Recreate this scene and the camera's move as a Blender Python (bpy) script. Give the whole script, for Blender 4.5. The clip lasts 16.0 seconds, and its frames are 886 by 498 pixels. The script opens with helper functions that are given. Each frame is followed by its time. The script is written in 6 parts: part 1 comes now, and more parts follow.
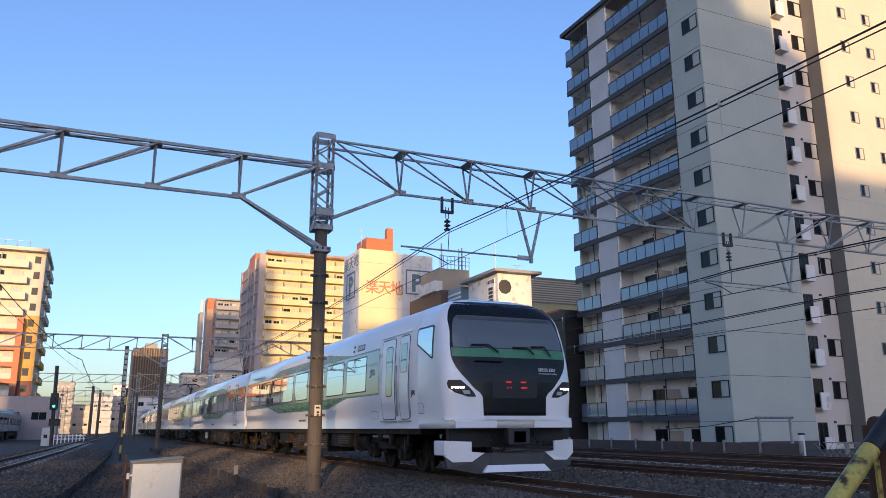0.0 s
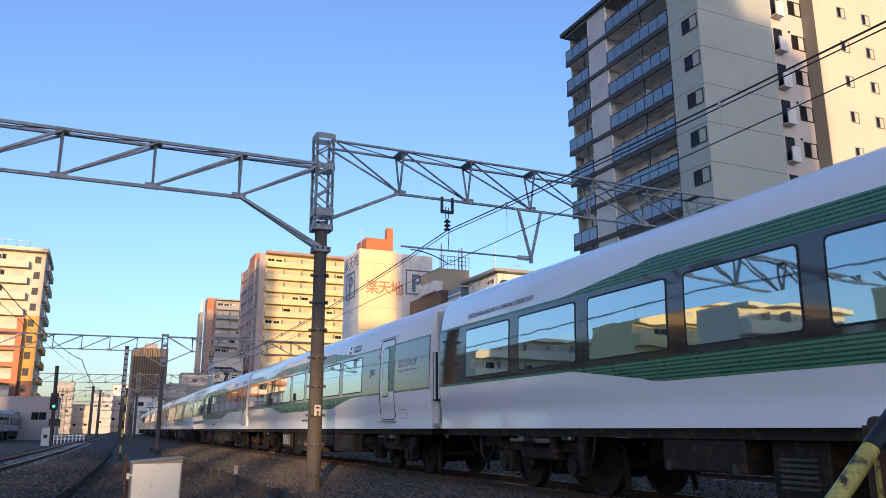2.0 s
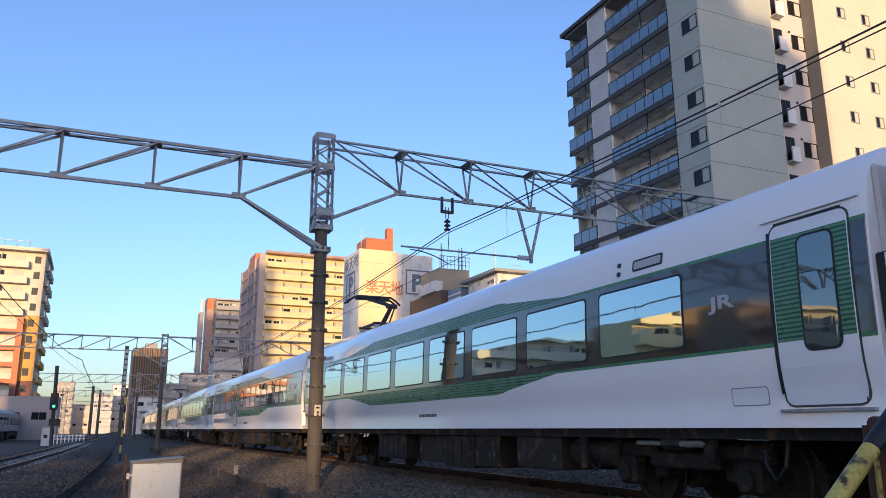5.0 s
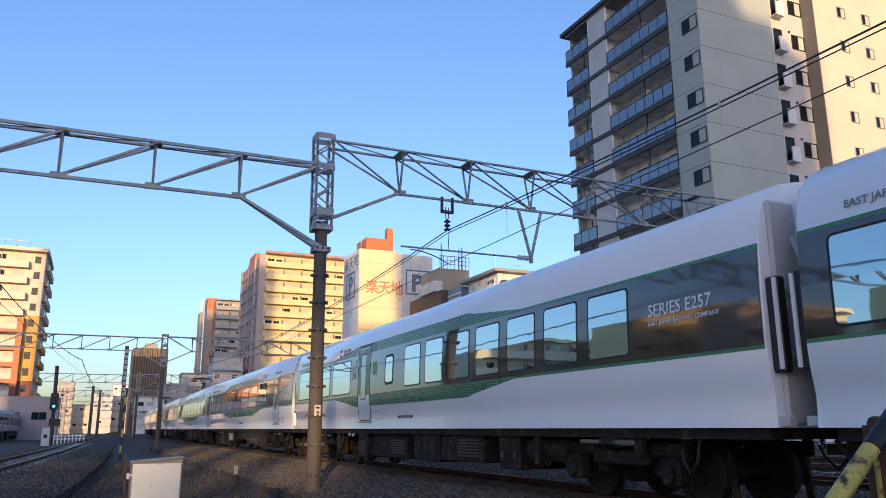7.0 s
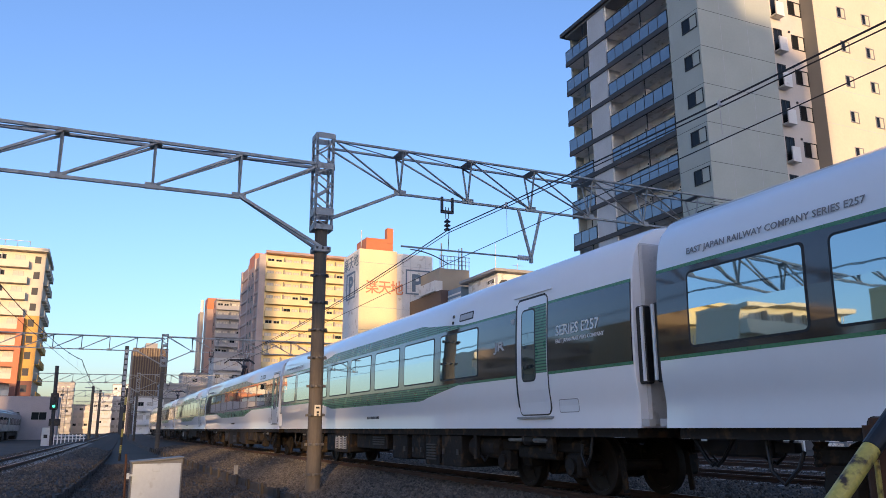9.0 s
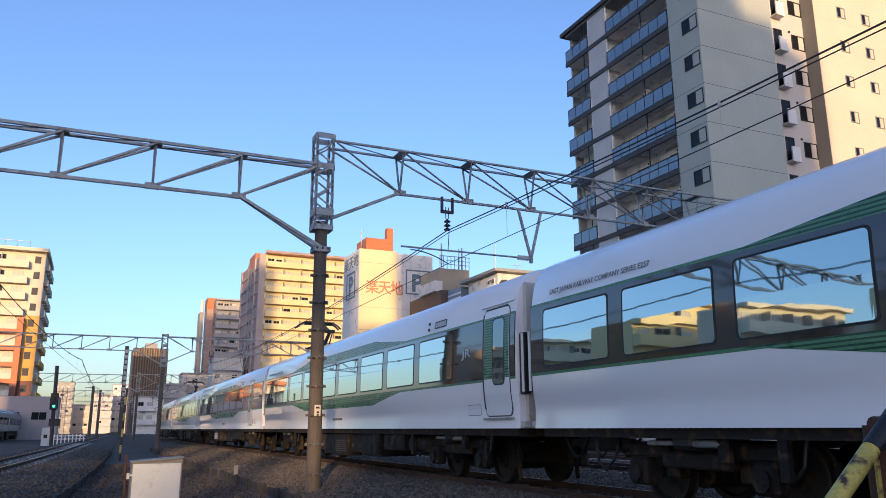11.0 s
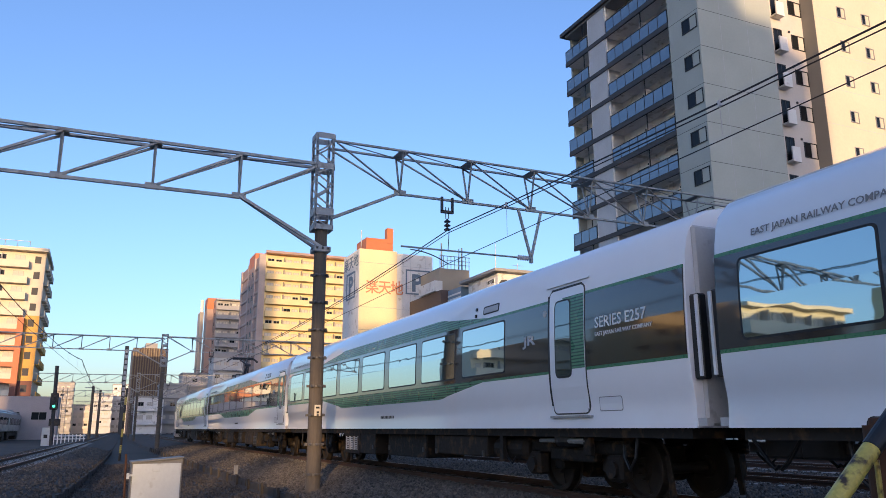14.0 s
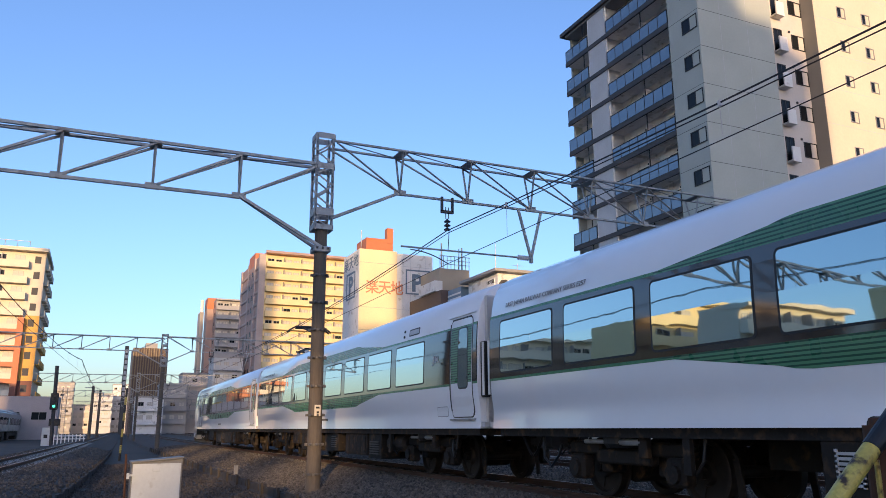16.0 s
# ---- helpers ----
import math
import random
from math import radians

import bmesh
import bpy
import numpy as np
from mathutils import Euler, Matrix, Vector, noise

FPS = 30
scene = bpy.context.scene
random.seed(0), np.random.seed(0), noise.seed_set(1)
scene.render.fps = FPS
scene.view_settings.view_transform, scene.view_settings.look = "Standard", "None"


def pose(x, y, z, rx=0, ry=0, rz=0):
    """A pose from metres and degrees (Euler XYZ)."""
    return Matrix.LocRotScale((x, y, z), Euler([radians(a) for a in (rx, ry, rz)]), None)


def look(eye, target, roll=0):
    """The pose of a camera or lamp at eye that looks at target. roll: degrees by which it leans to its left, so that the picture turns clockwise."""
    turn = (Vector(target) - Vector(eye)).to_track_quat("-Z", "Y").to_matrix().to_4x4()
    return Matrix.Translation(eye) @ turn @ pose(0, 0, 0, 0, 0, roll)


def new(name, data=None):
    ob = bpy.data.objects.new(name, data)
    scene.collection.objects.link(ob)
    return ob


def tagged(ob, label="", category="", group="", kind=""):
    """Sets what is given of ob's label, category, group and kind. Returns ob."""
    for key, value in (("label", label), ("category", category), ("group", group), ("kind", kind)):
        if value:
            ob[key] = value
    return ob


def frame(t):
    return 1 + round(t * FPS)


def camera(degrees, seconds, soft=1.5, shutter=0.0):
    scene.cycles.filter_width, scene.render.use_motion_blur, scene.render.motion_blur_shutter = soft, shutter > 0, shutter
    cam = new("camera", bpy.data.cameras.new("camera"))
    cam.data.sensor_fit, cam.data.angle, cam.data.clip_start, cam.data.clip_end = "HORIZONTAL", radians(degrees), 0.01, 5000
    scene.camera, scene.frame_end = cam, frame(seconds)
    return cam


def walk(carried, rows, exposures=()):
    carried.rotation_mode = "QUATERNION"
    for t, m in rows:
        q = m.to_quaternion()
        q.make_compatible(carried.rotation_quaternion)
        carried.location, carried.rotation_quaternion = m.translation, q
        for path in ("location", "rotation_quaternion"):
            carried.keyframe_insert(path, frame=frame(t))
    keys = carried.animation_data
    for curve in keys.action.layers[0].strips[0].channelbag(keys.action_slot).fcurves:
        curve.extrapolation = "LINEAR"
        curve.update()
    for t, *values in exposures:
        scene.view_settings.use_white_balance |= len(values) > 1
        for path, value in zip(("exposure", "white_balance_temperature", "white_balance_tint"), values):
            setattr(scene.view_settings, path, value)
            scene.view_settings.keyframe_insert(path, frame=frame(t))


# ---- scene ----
# camera: stands still on the lineside, about a metre above rail level
EYE_Z = 1.0
cam = camera(60.255, 16.0, 0.5)
_yaw, _pit = radians(24.2795), radians(13.1583)
_eye = Vector((0, 0, EYE_Z))
_aim = _eye + Vector((math.sin(_yaw) * math.cos(_pit), math.cos(_yaw) * math.cos(_pit), math.sin(_pit)))
STAND = look(_eye, _aim, -0.3004)
walk(cam, [(0.0, STAND), (16.0, STAND)], [(0.0, 1.49, 6600, 28), (16.0, 1.49, 6600, 28)])

# sky and low sun, behind the camera
SUN_TO = Vector((-0.342, -0.940, 0.0)).normalized()
SUN_EL = radians(6.0)
world = bpy.data.worlds.new("sky")
scene.world = world
world.use_nodes = True
_nt = world.node_tree
_sky = _nt.nodes.new("ShaderNodeTexSky")
_sky.sky_type, _sky.sun_disc = "NISHITA", False
_sky.sun_elevation, _sky.sun_rotation = SUN_EL, math.atan2(SUN_TO.x, SUN_TO.y)
_sky.air_density, _sky.dust_density, _sky.ozone_density = 1.0, 1.45, 3.4
_bg = _nt.nodes["Background"]
_bg.inputs["Strength"].default_value = 0.15
_nt.links.new(_sky.outputs[0], _bg.inputs["Color"])
sun = new("sun", bpy.data.lights.new("sun", "SUN"))
sun.data.energy, sun.data.angle, sun.data.color = 1.66, radians(0.35), (1.0, 0.71, 0.33)
_d = Vector((SUN_TO.x * math.cos(SUN_EL), SUN_TO.y * math.cos(SUN_EL), math.sin(SUN_EL)))
sun.matrix_world = look(_d * 200, (0, 0, 0))


# ---- materials ----
def material(name, color, rough=0.6, metal=0.0, vary=0.12, scale=3.0, fine=40.0, bump=0.0, dirt=None, dirt_amount=0.0,
             stretch=(1, 1, 1), coat=0.0, coat_ior=1.5, rvar=0.07, pieces=0.0, islands=0.0, spec=0.5):
    """A painted, cast or rolled surface: large and fine colour variation, dirt patches and relief, in object space."""
    m = bpy.data.materials.new(name)
    m.use_nodes = True
    nt = m.node_tree
    N, L = nt.nodes, nt.links
    b = N["Principled BSDF"]
    b.inputs["Roughness"].default_value, b.inputs["Metallic"].default_value = rough, metal
    b.inputs["Coat Weight"].default_value = coat
    b.inputs["Coat Roughness"].default_value = 0.05
    b.inputs["Coat IOR"].default_value = coat_ior
    b.inputs["Specular IOR Level"].default_value = spec
    tc = N.new("ShaderNodeTexCoord")
    mp = N.new("ShaderNodeMapping")
    mp.inputs["Scale"].default_value = stretch
    L.new(tc.outputs["Object"], mp.inputs["Vector"])

    def noisy(s, detail=4.0):
        n = N.new("ShaderNodeTexNoise")
        n.inputs["Scale"].default_value, n.inputs["Detail"].default_value = s, detail
        L.new(mp.outputs[0], n.inputs["Vector"])
        return n

    def shade(fac, lo, hi):
        r = N.new("ShaderNodeMapRange")
        L.new(fac, r.inputs["Value"])
        r.inputs["From Min"].default_value, r.inputs["From Max"].default_value = 0.3, 0.7
        r.inputs["To Min"].default_value, r.inputs["To Max"].default_value = lo, hi
        return r.outputs["Result"]

    def times(a, bb):
        x = N.new("ShaderNodeMath")
        x.operation = "MULTIPLY"
        L.new(a, x.inputs[0])
        L.new(bb, x.inputs[1])
        return x.outputs[0]

    big, small = noisy(scale), noisy(fine, 2.0)
    value = times(shade(big.outputs["Fac"], 1 - vary, 1 + vary), shade(small.outputs["Fac"], 1 - vary * 0.6, 1 + vary * 0.6))
    if pieces:
        oi = N.new("ShaderNodeObjectInfo")
        r = N.new("ShaderNodeMapRange")
        L.new(oi.outputs["Random"], r.inputs["Value"])
        r.inputs["To Min"].default_value, r.inputs["To Max"].default_value = 1 - pieces, 1 + pieces
        value = times(value, r.outputs["Result"])
    if islands:
        ge = N.new("ShaderNodeNewGeometry")
        r = N.new("ShaderNodeMapRange")
        L.new(ge.outputs["Random Per Island"], r.inputs["Value"])
        r.inputs["To Min"].default_value, r.inputs["To Max"].default_value = 1 - islands, 1 + islands
        value = times(value, r.outputs["Result"])
    sc = N.new("ShaderNodeVectorMath")
    sc.operation = "SCALE"
    sc.inputs[0].default_value = color
    L.new(value, sc.inputs["Scale"])
    out = sc.outputs[0]
    if dirt:
        dn = noisy(scale * 2.3, 6.0)
        r = N.new("ShaderNodeMapRange")
        L.new(dn.outputs["Fac"], r.inputs["Value"])
        r.inputs["From Min"].default_value, r.inputs["From Max"].default_value = 0.62 - dirt_amount * 0.3, 0.72 - dirt_amount * 0.2
        mx = N.new("ShaderNodeMix")
        mx.data_type = "RGBA"
        L.new(r.outputs["Result"], mx.inputs["Factor"])
        L.new(out, mx.inputs["A"])
        mx.inputs["B"].default_value = (*dirt, 1)
        out = mx.outputs["Result"]
    L.new(out, b.inputs["Base Color"])
    L.new(shade(small.outputs["Fac"], max(0.02, rough - rvar), min(1, rough + rvar)), b.inputs["Roughness"])
    if bump:
        bp = N.new("ShaderNodeBump")
        bp.inputs["Strength"].default_value, bp.inputs["Distance"].default_value = min(1, bump * 20), bump
        L.new(small.outputs["Fac"], bp.inputs["Height"])
        L.new(bp.outputs[0], b.inputs["Normal"])
    return m


def striped(name, a, bb, pitch, share, rough, axis="Z", coat=0.0):
    """Painted pinstripes along an object axis."""
    m = material(name, a, rough, vary=0.015, scale=0.6, fine=4, coat=coat)
    nt = m.node_tree
    N, L = nt.nodes, nt.links
    b = N["Principled BSDF"]
    old = b.inputs["Base Color"].links[0].from_socket
    tc = N.new("ShaderNodeTexCoord")
    se = N.new("ShaderNodeSeparateXYZ")
    L.new(tc.outputs["Object"], se.inputs[0])
    mo = N.new("ShaderNodeMath")
    mo.operation = "PINGPONG"
    L.new(se.outputs[axis], mo.inputs[0])
    mo.inputs[1].default_value = pitch / 2
    lt = N.new("ShaderNodeMath")
    lt.operation = "LESS_THAN"
    L.new(mo.outputs[0], lt.inputs[0])
    lt.inputs[1].default_value = pitch / 2 * share
    mx = N.new("ShaderNodeMix")
    mx.data_type = "RGBA"
    L.new(lt.outputs[0], mx.inputs["Factor"])
    L.new(old, mx.inputs["A"])
    mx.inputs["B"].default_value = (*bb, 1)
    L.new(mx.outputs["Result"], b.inputs["Base Color"])
    return m


def glowing(name, color, strength):
    m = bpy.data.materials.new(name)
    m.use_nodes = True
    b = m.node_tree.nodes["Principled BSDF"]
    b.inputs["Base Color"].default_value = (*color, 1)
    b.inputs["Emission Color"].default_value = (*color, 1)
    b.inputs["Emission Strength"].default_value = strength
    return m


def tinted_glass(name, color, rough=0.02, spec=0.8, coat=1.0, metal=0.0, ior=1.9, wobble=0.0):
    """Dark glass over a dim interior: a clear gloss over a dark body, a little uneven where wobble is given."""
    m = bpy.data.materials.new(name)
    m.use_nodes = True
    b = m.node_tree.nodes["Principled BSDF"]
    b.inputs["Base Color"].default_value = (*color, 1)
    b.inputs["Roughness"].default_value = rough
    b.inputs["IOR"].default_value = ior
    b.inputs["Metallic"].default_value = metal
    b.inputs["Specular IOR Level"].default_value = spec
    b.inputs["Coat Weight"].default_value = coat
    b.inputs["Coat Roughness"].default_value = 0.01
    if wobble:
        nt = m.node_tree
        tc = nt.nodes.new("ShaderNodeTexCoord")
        no = nt.nodes.new("ShaderNodeTexNoise")
        no.inputs["Scale"].default_value, no.inputs["Detail"].default_value = 2.6, 1.0
        nt.links.new(tc.outputs["Object"], no.inputs["Vector"])
        bp = nt.nodes.new("ShaderNodeBump")
        bp.inputs["Strength"].default_value, bp.inputs["Distance"].default_value = 1.0, wobble
        nt.links.new(no.outputs["Fac"], bp.inputs["Height"])
        nt.links.new(bp.outputs[0], b.inputs["Normal"])
        nt.links.new(bp.outputs[0], b.inputs["Coat Normal"])
    return m


BALLAST = material("ballast", (0.042, 0.036, 0.032), 0.9, vary=0.35, scale=2.0, fine=22.0, bump=0.03, dirt=(0.05, 0.035, 0.028), dirt_amount=0.4)
STONE_DARK = material("path_stone", (0.055, 0.048, 0.043), 0.9, vary=0.15, scale=5, fine=60, islands=0.5)
STONE = material("ballast_stone", (0.094, 0.080, 0.067), 0.85, vary=0.15, scale=5, fine=60, bump=0.004, islands=0.55)
TOWN = material("town_ground", (0.038, 0.034, 0.031), 0.95, vary=0.25, scale=0.3, fine=9, bump=0.01)
RAIL_SIDE = material("rail_rust", (0.085, 0.042, 0.026), 0.75, 0.2, vary=0.25, scale=1.2, fine=30, bump=0.002)
RAIL_TOP = material("rail_polished", (0.32, 0.30, 0.28), 0.28, 1.0, vary=0.1, stretch=(1, 0.05, 1), scale=4)
CONCRETE = material("concrete", (0.30, 0.29, 0.27), 0.85, vary=0.16, scale=1.3, fine=25, bump=0.004, dirt=(0.14, 0.12, 0.10), dirt_amount=0.35)
POLE_CONC = material("pole_concrete", (0.115, 0.095, 0.076), 0.85, vary=0.2, scale=2.0, fine=30, bump=0.004, stretch=(1, 1, 0.3), dirt=(0.10, 0.085, 0.07), dirt_amount=0.45)
GALV = material("galvanised_steel", (0.34, 0.35, 0.35), 0.55, 0.35, vary=0.12, scale=2.5, fine=35, bump=0.001, dirt=(0.25, 0.24, 0.23), dirt_amount=0.3)
DARK_STEEL = material("dark_steel", (0.05, 0.05, 0.055), 0.6, 0.3, vary=0.2, scale=3)
WIRE = material("wire_copper_dark", (0.03, 0.028, 0.028), 0.5, 0.6, vary=0.1)
WHITE_TRAIN = material("train_white_paint", (0.87, 0.885, 0.91), 0.33, vary=0.01, scale=0.5, fine=4, coat=0.7, coat_ior=1.6, rvar=0.01)
GREEN_TRAIN = striped("train_green_stripes", (0.075, 0.265, 0.145), (0.010, 0.070, 0.042), 0.046, 0.42, 0.3, coat=0.12)
GREEN_EDGE = material("train_green", (0.05, 0.22, 0.11), 0.3, vary=0.04, coat=0.12)
BROWN_TRAIN = material("train_window_band", (0.034, 0.026, 0.023), 0.08, vary=0.05, coat=0.8, coat_ior=1.8, rvar=0.02, spec=0.6)
# sun-control glass, half mirrored
TRAIN_GLASS = tinted_glass("train_glass", (0.54, 0.71, 0.70), 0.02, 0.8, 0.5, 0.95, wobble=0.0008)
DOOR_GLASS = tinted_glass("door_glass", (0.20, 0.26, 0.26), 0.02, 0.8, 0.5, 0.8, wobble=0.0008)
RUBBER = material("rubber", (0.014, 0.014, 0.015), 0.5, vary=0.1)
UNDER = material("underframe_dirt", (0.014, 0.010, 0.007), 0.8, 0.1, vary=0.3, scale=2.5, fine=25, bump=0.003, dirt=(0.066, 0.036, 0.016), dirt_amount=0.30, pieces=0.45)
WHEEL = material("wheel_steel", (0.045, 0.036, 0.030), 0.6, 0.6, vary=0.2, scale=4)
GANGWAY = material("gangway_grey", (0.22, 0.22, 0.23), 0.6, vary=0.1, scale=3)
END_GREY = material("car_end_grey", (0.50, 0.50, 0.50), 0.5, vary=0.06, scale=2, dirt=(0.33, 0.32, 0.31), dirt_amount=0.15)
OLD_STEEL = material("weathered_steel", (0.13, 0.125, 0.12), 0.6, 0.4, vary=0.2, scale=5)
LOUVRE = material("louvre_grey", (0.055, 0.052, 0.049), 0.6, vary=0.15, scale=3)
INK = material("ink_black", (0.012, 0.012, 0.012), 0.5, vary=0.05)
INK_GREY = material("ink_grey", (0.46, 0.46, 0.47), 0.4, vary=0.05)
INK_WHITE = material("ink_white", (0.8, 0.8, 0.8), 0.5, vary=0.03)


# ---- mesh helpers ----
def mesh(name, verts, faces, mats, idx=None, smooth=False):
    me = bpy.data.meshes.new(name)
    me.from_pydata([tuple(v) for v in verts], [], faces)
    for m in mats if isinstance(mats, (list, tuple)) else (mats,):
        me.materials.append(m)
    if idx:
        me.polygons.foreach_set("material_index", idx)
    if smooth:
        me.polygons.foreach_set("use_smooth", [True] * len(me.polygons))
    me.update()
    return me


def part(name, geo, mat, parent=None, label="", smooth=False):
    """Links geo, a pair of vertices and faces, as one mesh object under parent."""
    ob = new(name, mesh(name, geo[0], geo[1], mat, smooth=smooth))
    ob.parent = parent
    if label:
        ob["label"] = label
    return ob


def empty(name, m=None):
    ob = new(name)
    ob.empty_display_size = 0.2
    if m is not None:
        ob.matrix_basis = m
    return ob


def joined(*geos):
    V, F = [], []
    for v, f in geos:
        n = len(V)
        V.extend(v)
        F.extend([tuple(i + n for i in q) for q in f])
    return V, F


def moved(geo, m):
    return [tuple(m @ Vector(v)) for v in geo[0]], geo[1]


def block(x0, x1, y0, y1, z0, z1, b=0.0):
    """A box, with its long edges chamfered by b."""
    if b <= 0:
        v = [(x, y, z) for z in (z0, z1) for x, y in ((x0, y0), (x1, y0), (x1, y1), (x0, y1))]
        return v, [(3, 2, 1, 0), (4, 5, 6, 7), (0, 1, 5, 4), (1, 2, 6, 5), (2, 3, 7, 6), (3, 0, 4, 7)]
    bm = bmesh.new()
    vs = [bm.verts.new(c) for c in block(x0, x1, y0, y1, z0, z1)[0]]
    for f in block(x0, x1, y0, y1, z0, z1)[1]:
        bm.faces.new([vs[i] for i in f])
    bmesh.ops.bevel(bm, geom=bm.edges[:], offset=b, segments=1, affect="EDGES")
    bm.verts.index_update()
    out = [tuple(v.co) for v in bm.verts], [tuple(v.index for v in f.verts) for f in bm.faces]
    bm.free()
    return out


def rod(a, b, r, n=8, r2=None):
    """A round bar from a to b."""
    a, b = Vector(a), Vector(b)
    q = (b - a).to_track_quat("Z", "Y").to_matrix()
    r2 = r if r2 is None else r2
    v, f = [], []
    for p, rr in ((a, r), (b, r2)):
        v += [tuple(p + q @ Vector((rr * math.cos(2 * math.pi * i / n), rr * math.sin(2 * math.pi * i / n), 0))) for i in range(n)]
    f = [(i, (i + 1) % n, n + (i + 1) % n, n + i) for i in range(n)]
    return v, f + [tuple(range(n - 1, -1, -1)), tuple(range(n, 2 * n))]


def angle_bar(a, b, w, t, up=(0, 0, 1)):
    """An L-shaped steel section of leg w and thickness t, from a to b."""
    a, b = Vector(a), Vector(b)
    d = (b - a).normalized()
    s = d.cross(Vector(up))
    if s.length < 1e-4:
        s = Vector((1, 0, 0))
    s.normalize()
    u = s.cross(d)
    prof = [(0, 0), (w, 0), (w, t), (t, t), (t, w), (0, w)]
    prof = [(p - w / 2, q - w / 2) for p, q in prof]
    v = [tuple(p + s * x + u * y) for p in (a, b) for x, y in prof]
    f = [(i, (i + 1) % 6, 6 + (i + 1) % 6, 6 + i) for i in range(6)] + [(5, 4, 3, 2, 1, 0), (6, 7, 8, 9, 10, 11)]
    return v, f


def flat_bar(a, b, w, t, up=(0, 0, 1)):
    a, b = Vector(a), Vector(b)
    d = (b - a).normalized()
    s = d.cross(Vector(up))
    if s.length < 1e-4:
        s = Vector((1, 0, 0))
    s.normalize()
    u = s.cross(d)
    v = [tuple(p + s * x * w / 2 + u * y * t / 2) for p in (a, b) for x, y in ((-1, -1), (1, -1), (1, 1), (-1, 1))]
    return v, [(3, 2, 1, 0), (4, 5, 6, 7), (0, 1, 5, 4), (1, 2, 6, 5), (2, 3, 7, 6), (3, 0, 4, 7)]


def tube(pts, r, n=6):
    """A round wire or pipe through the points."""
    pts = [Vector(p) for p in pts]
    v, f = [], []
    for i, p in enumerate(pts):
        d = (pts[min(i + 1, len(pts) - 1)] - pts[max(i - 1, 0)]).normalized()
        s = d.cross(Vector((0, 0, 1)))
        if s.length < 1e-3:
            s = Vector((1, 0, 0))
        s.normalize()
        u = s.cross(d)
        v += [tuple(p + (s * math.cos(2 * math.pi * k / n) + u * math.sin(2 * math.pi * k / n)) * r) for k in range(n)]
        if i:
            o = n * (i - 1)
            f += [(o + k, o + (k + 1) % n, o + n + (k + 1) % n, o + n + k) for k in range(n)]
    e = n * (len(pts) - 1)
    return v, f + [tuple(range(n - 1, -1, -1)), tuple(range(e, e + n))]


def lathe(prof, n=12, axis="Z"):
    """A turned shape from (radius, height) pairs."""
    v, f = [], []
    for r, h in prof:
        for k in range(n):
            c, s = r * math.cos(2 * math.pi * k / n), r * math.sin(2 * math.pi * k / n)
            v.append((c, s, h) if axis == "Z" else (h, c, s))
    for i in range(len(prof) - 1):
        o = n * i
        f += [(o + k, o + (k + 1) % n, o + n + (k + 1) % n, o + n + k) for k in range(n)]
    e = n * (len(prof) - 1)
    return v, f + [tuple(range(n - 1, -1, -1)), tuple(range(e, e + n))]


def words(text, size, depth=0.004):
    """Lettering in the built-in font as a mesh pair, in the x-z plane, reading along +x, facing -y; short marks are bold."""
    cu = bpy.data.curves.new("letters", "FONT")
    cu.body, cu.size, cu.extrude, cu.resolution_u = text, size, depth / 2, 2
    cu.offset = size * 0.03 if len(text) < 3 and text.isascii() else size * 0.01
    ob = bpy.data.objects.new("letters", cu)
    me = ob.to_mesh()
    V = [(v.co.x, -v.co.z, v.co.y) for v in me.vertices]
    F = [tuple(p.vertices) for p in me.polygons]
    ob.to_mesh_clear()
    bpy.data.objects.remove(ob)
    return V, F


# ---- lines of the tracks ----
CURVE_Y, CURVE_R = 33.8, 3393.0
CENTRE_A, CENTRE_B, CENTRE_C, CENTRE_D = 7.641, 13.15, 17.4, 21.8


def main_line(s, off=CENTRE_A):
    """Place and heading on the main line, s metres along it, off metres to the side."""
    if s <= CURVE_Y:
        return off, s, 0.0
    phi = (s - CURVE_Y) / CURVE_R
    return CURVE_R * (1 - math.cos(phi)) + off * math.cos(phi), CURVE_Y + CURVE_R * math.sin(phi) - off * math.sin(phi), phi


LEFT_PTS = [(-60, -10.0), (-20, -6.6), (0, -4.95), (14, -3.82), (27, -2.9), (44, -1.98), (72.5, -0.85), (110, 0.55), (160, 2.4), (230, 4.9), (340, 9.2), (460, 14.0)]


def left_line(y):
    """x of the single track's centre at y, bending gently."""
    ys, xs = [p[0] for p in LEFT_PTS], [p[1] for p in LEFT_PTS]
    return float(np.mean(np.interp([y - 8, y - 4, y, y + 4, y + 8], ys, xs)))


def swept(path, prof, closed=True):
    """Sweeps an (offset, height) profile along path, a list of (x, y, z)."""
    v, f, n = [], [], len(prof)
    P = [Vector(p) for p in path]
    for i, p in enumerate(P):
        d = (P[min(i + 1, len(P) - 1)] - P[max(i - 1, 0)])
        d.z = 0
        d.normalize()
        r = Vector((d.y, -d.x, 0))
        v += [tuple(p + r * a + Vector((0, 0, h))) for a, h in prof]
        if i:
            o = n * (i - 1)
            f += [(o + k, o + n + k, o + n + (k + 1) % n, o + (k + 1) % n) for k in range(n if closed else n - 1)]
    if closed:
        f += [tuple(range(n)), tuple(range(n * (len(P) - 1) + n - 1, n * (len(P) - 1) - 1, -1))]
    return v, f


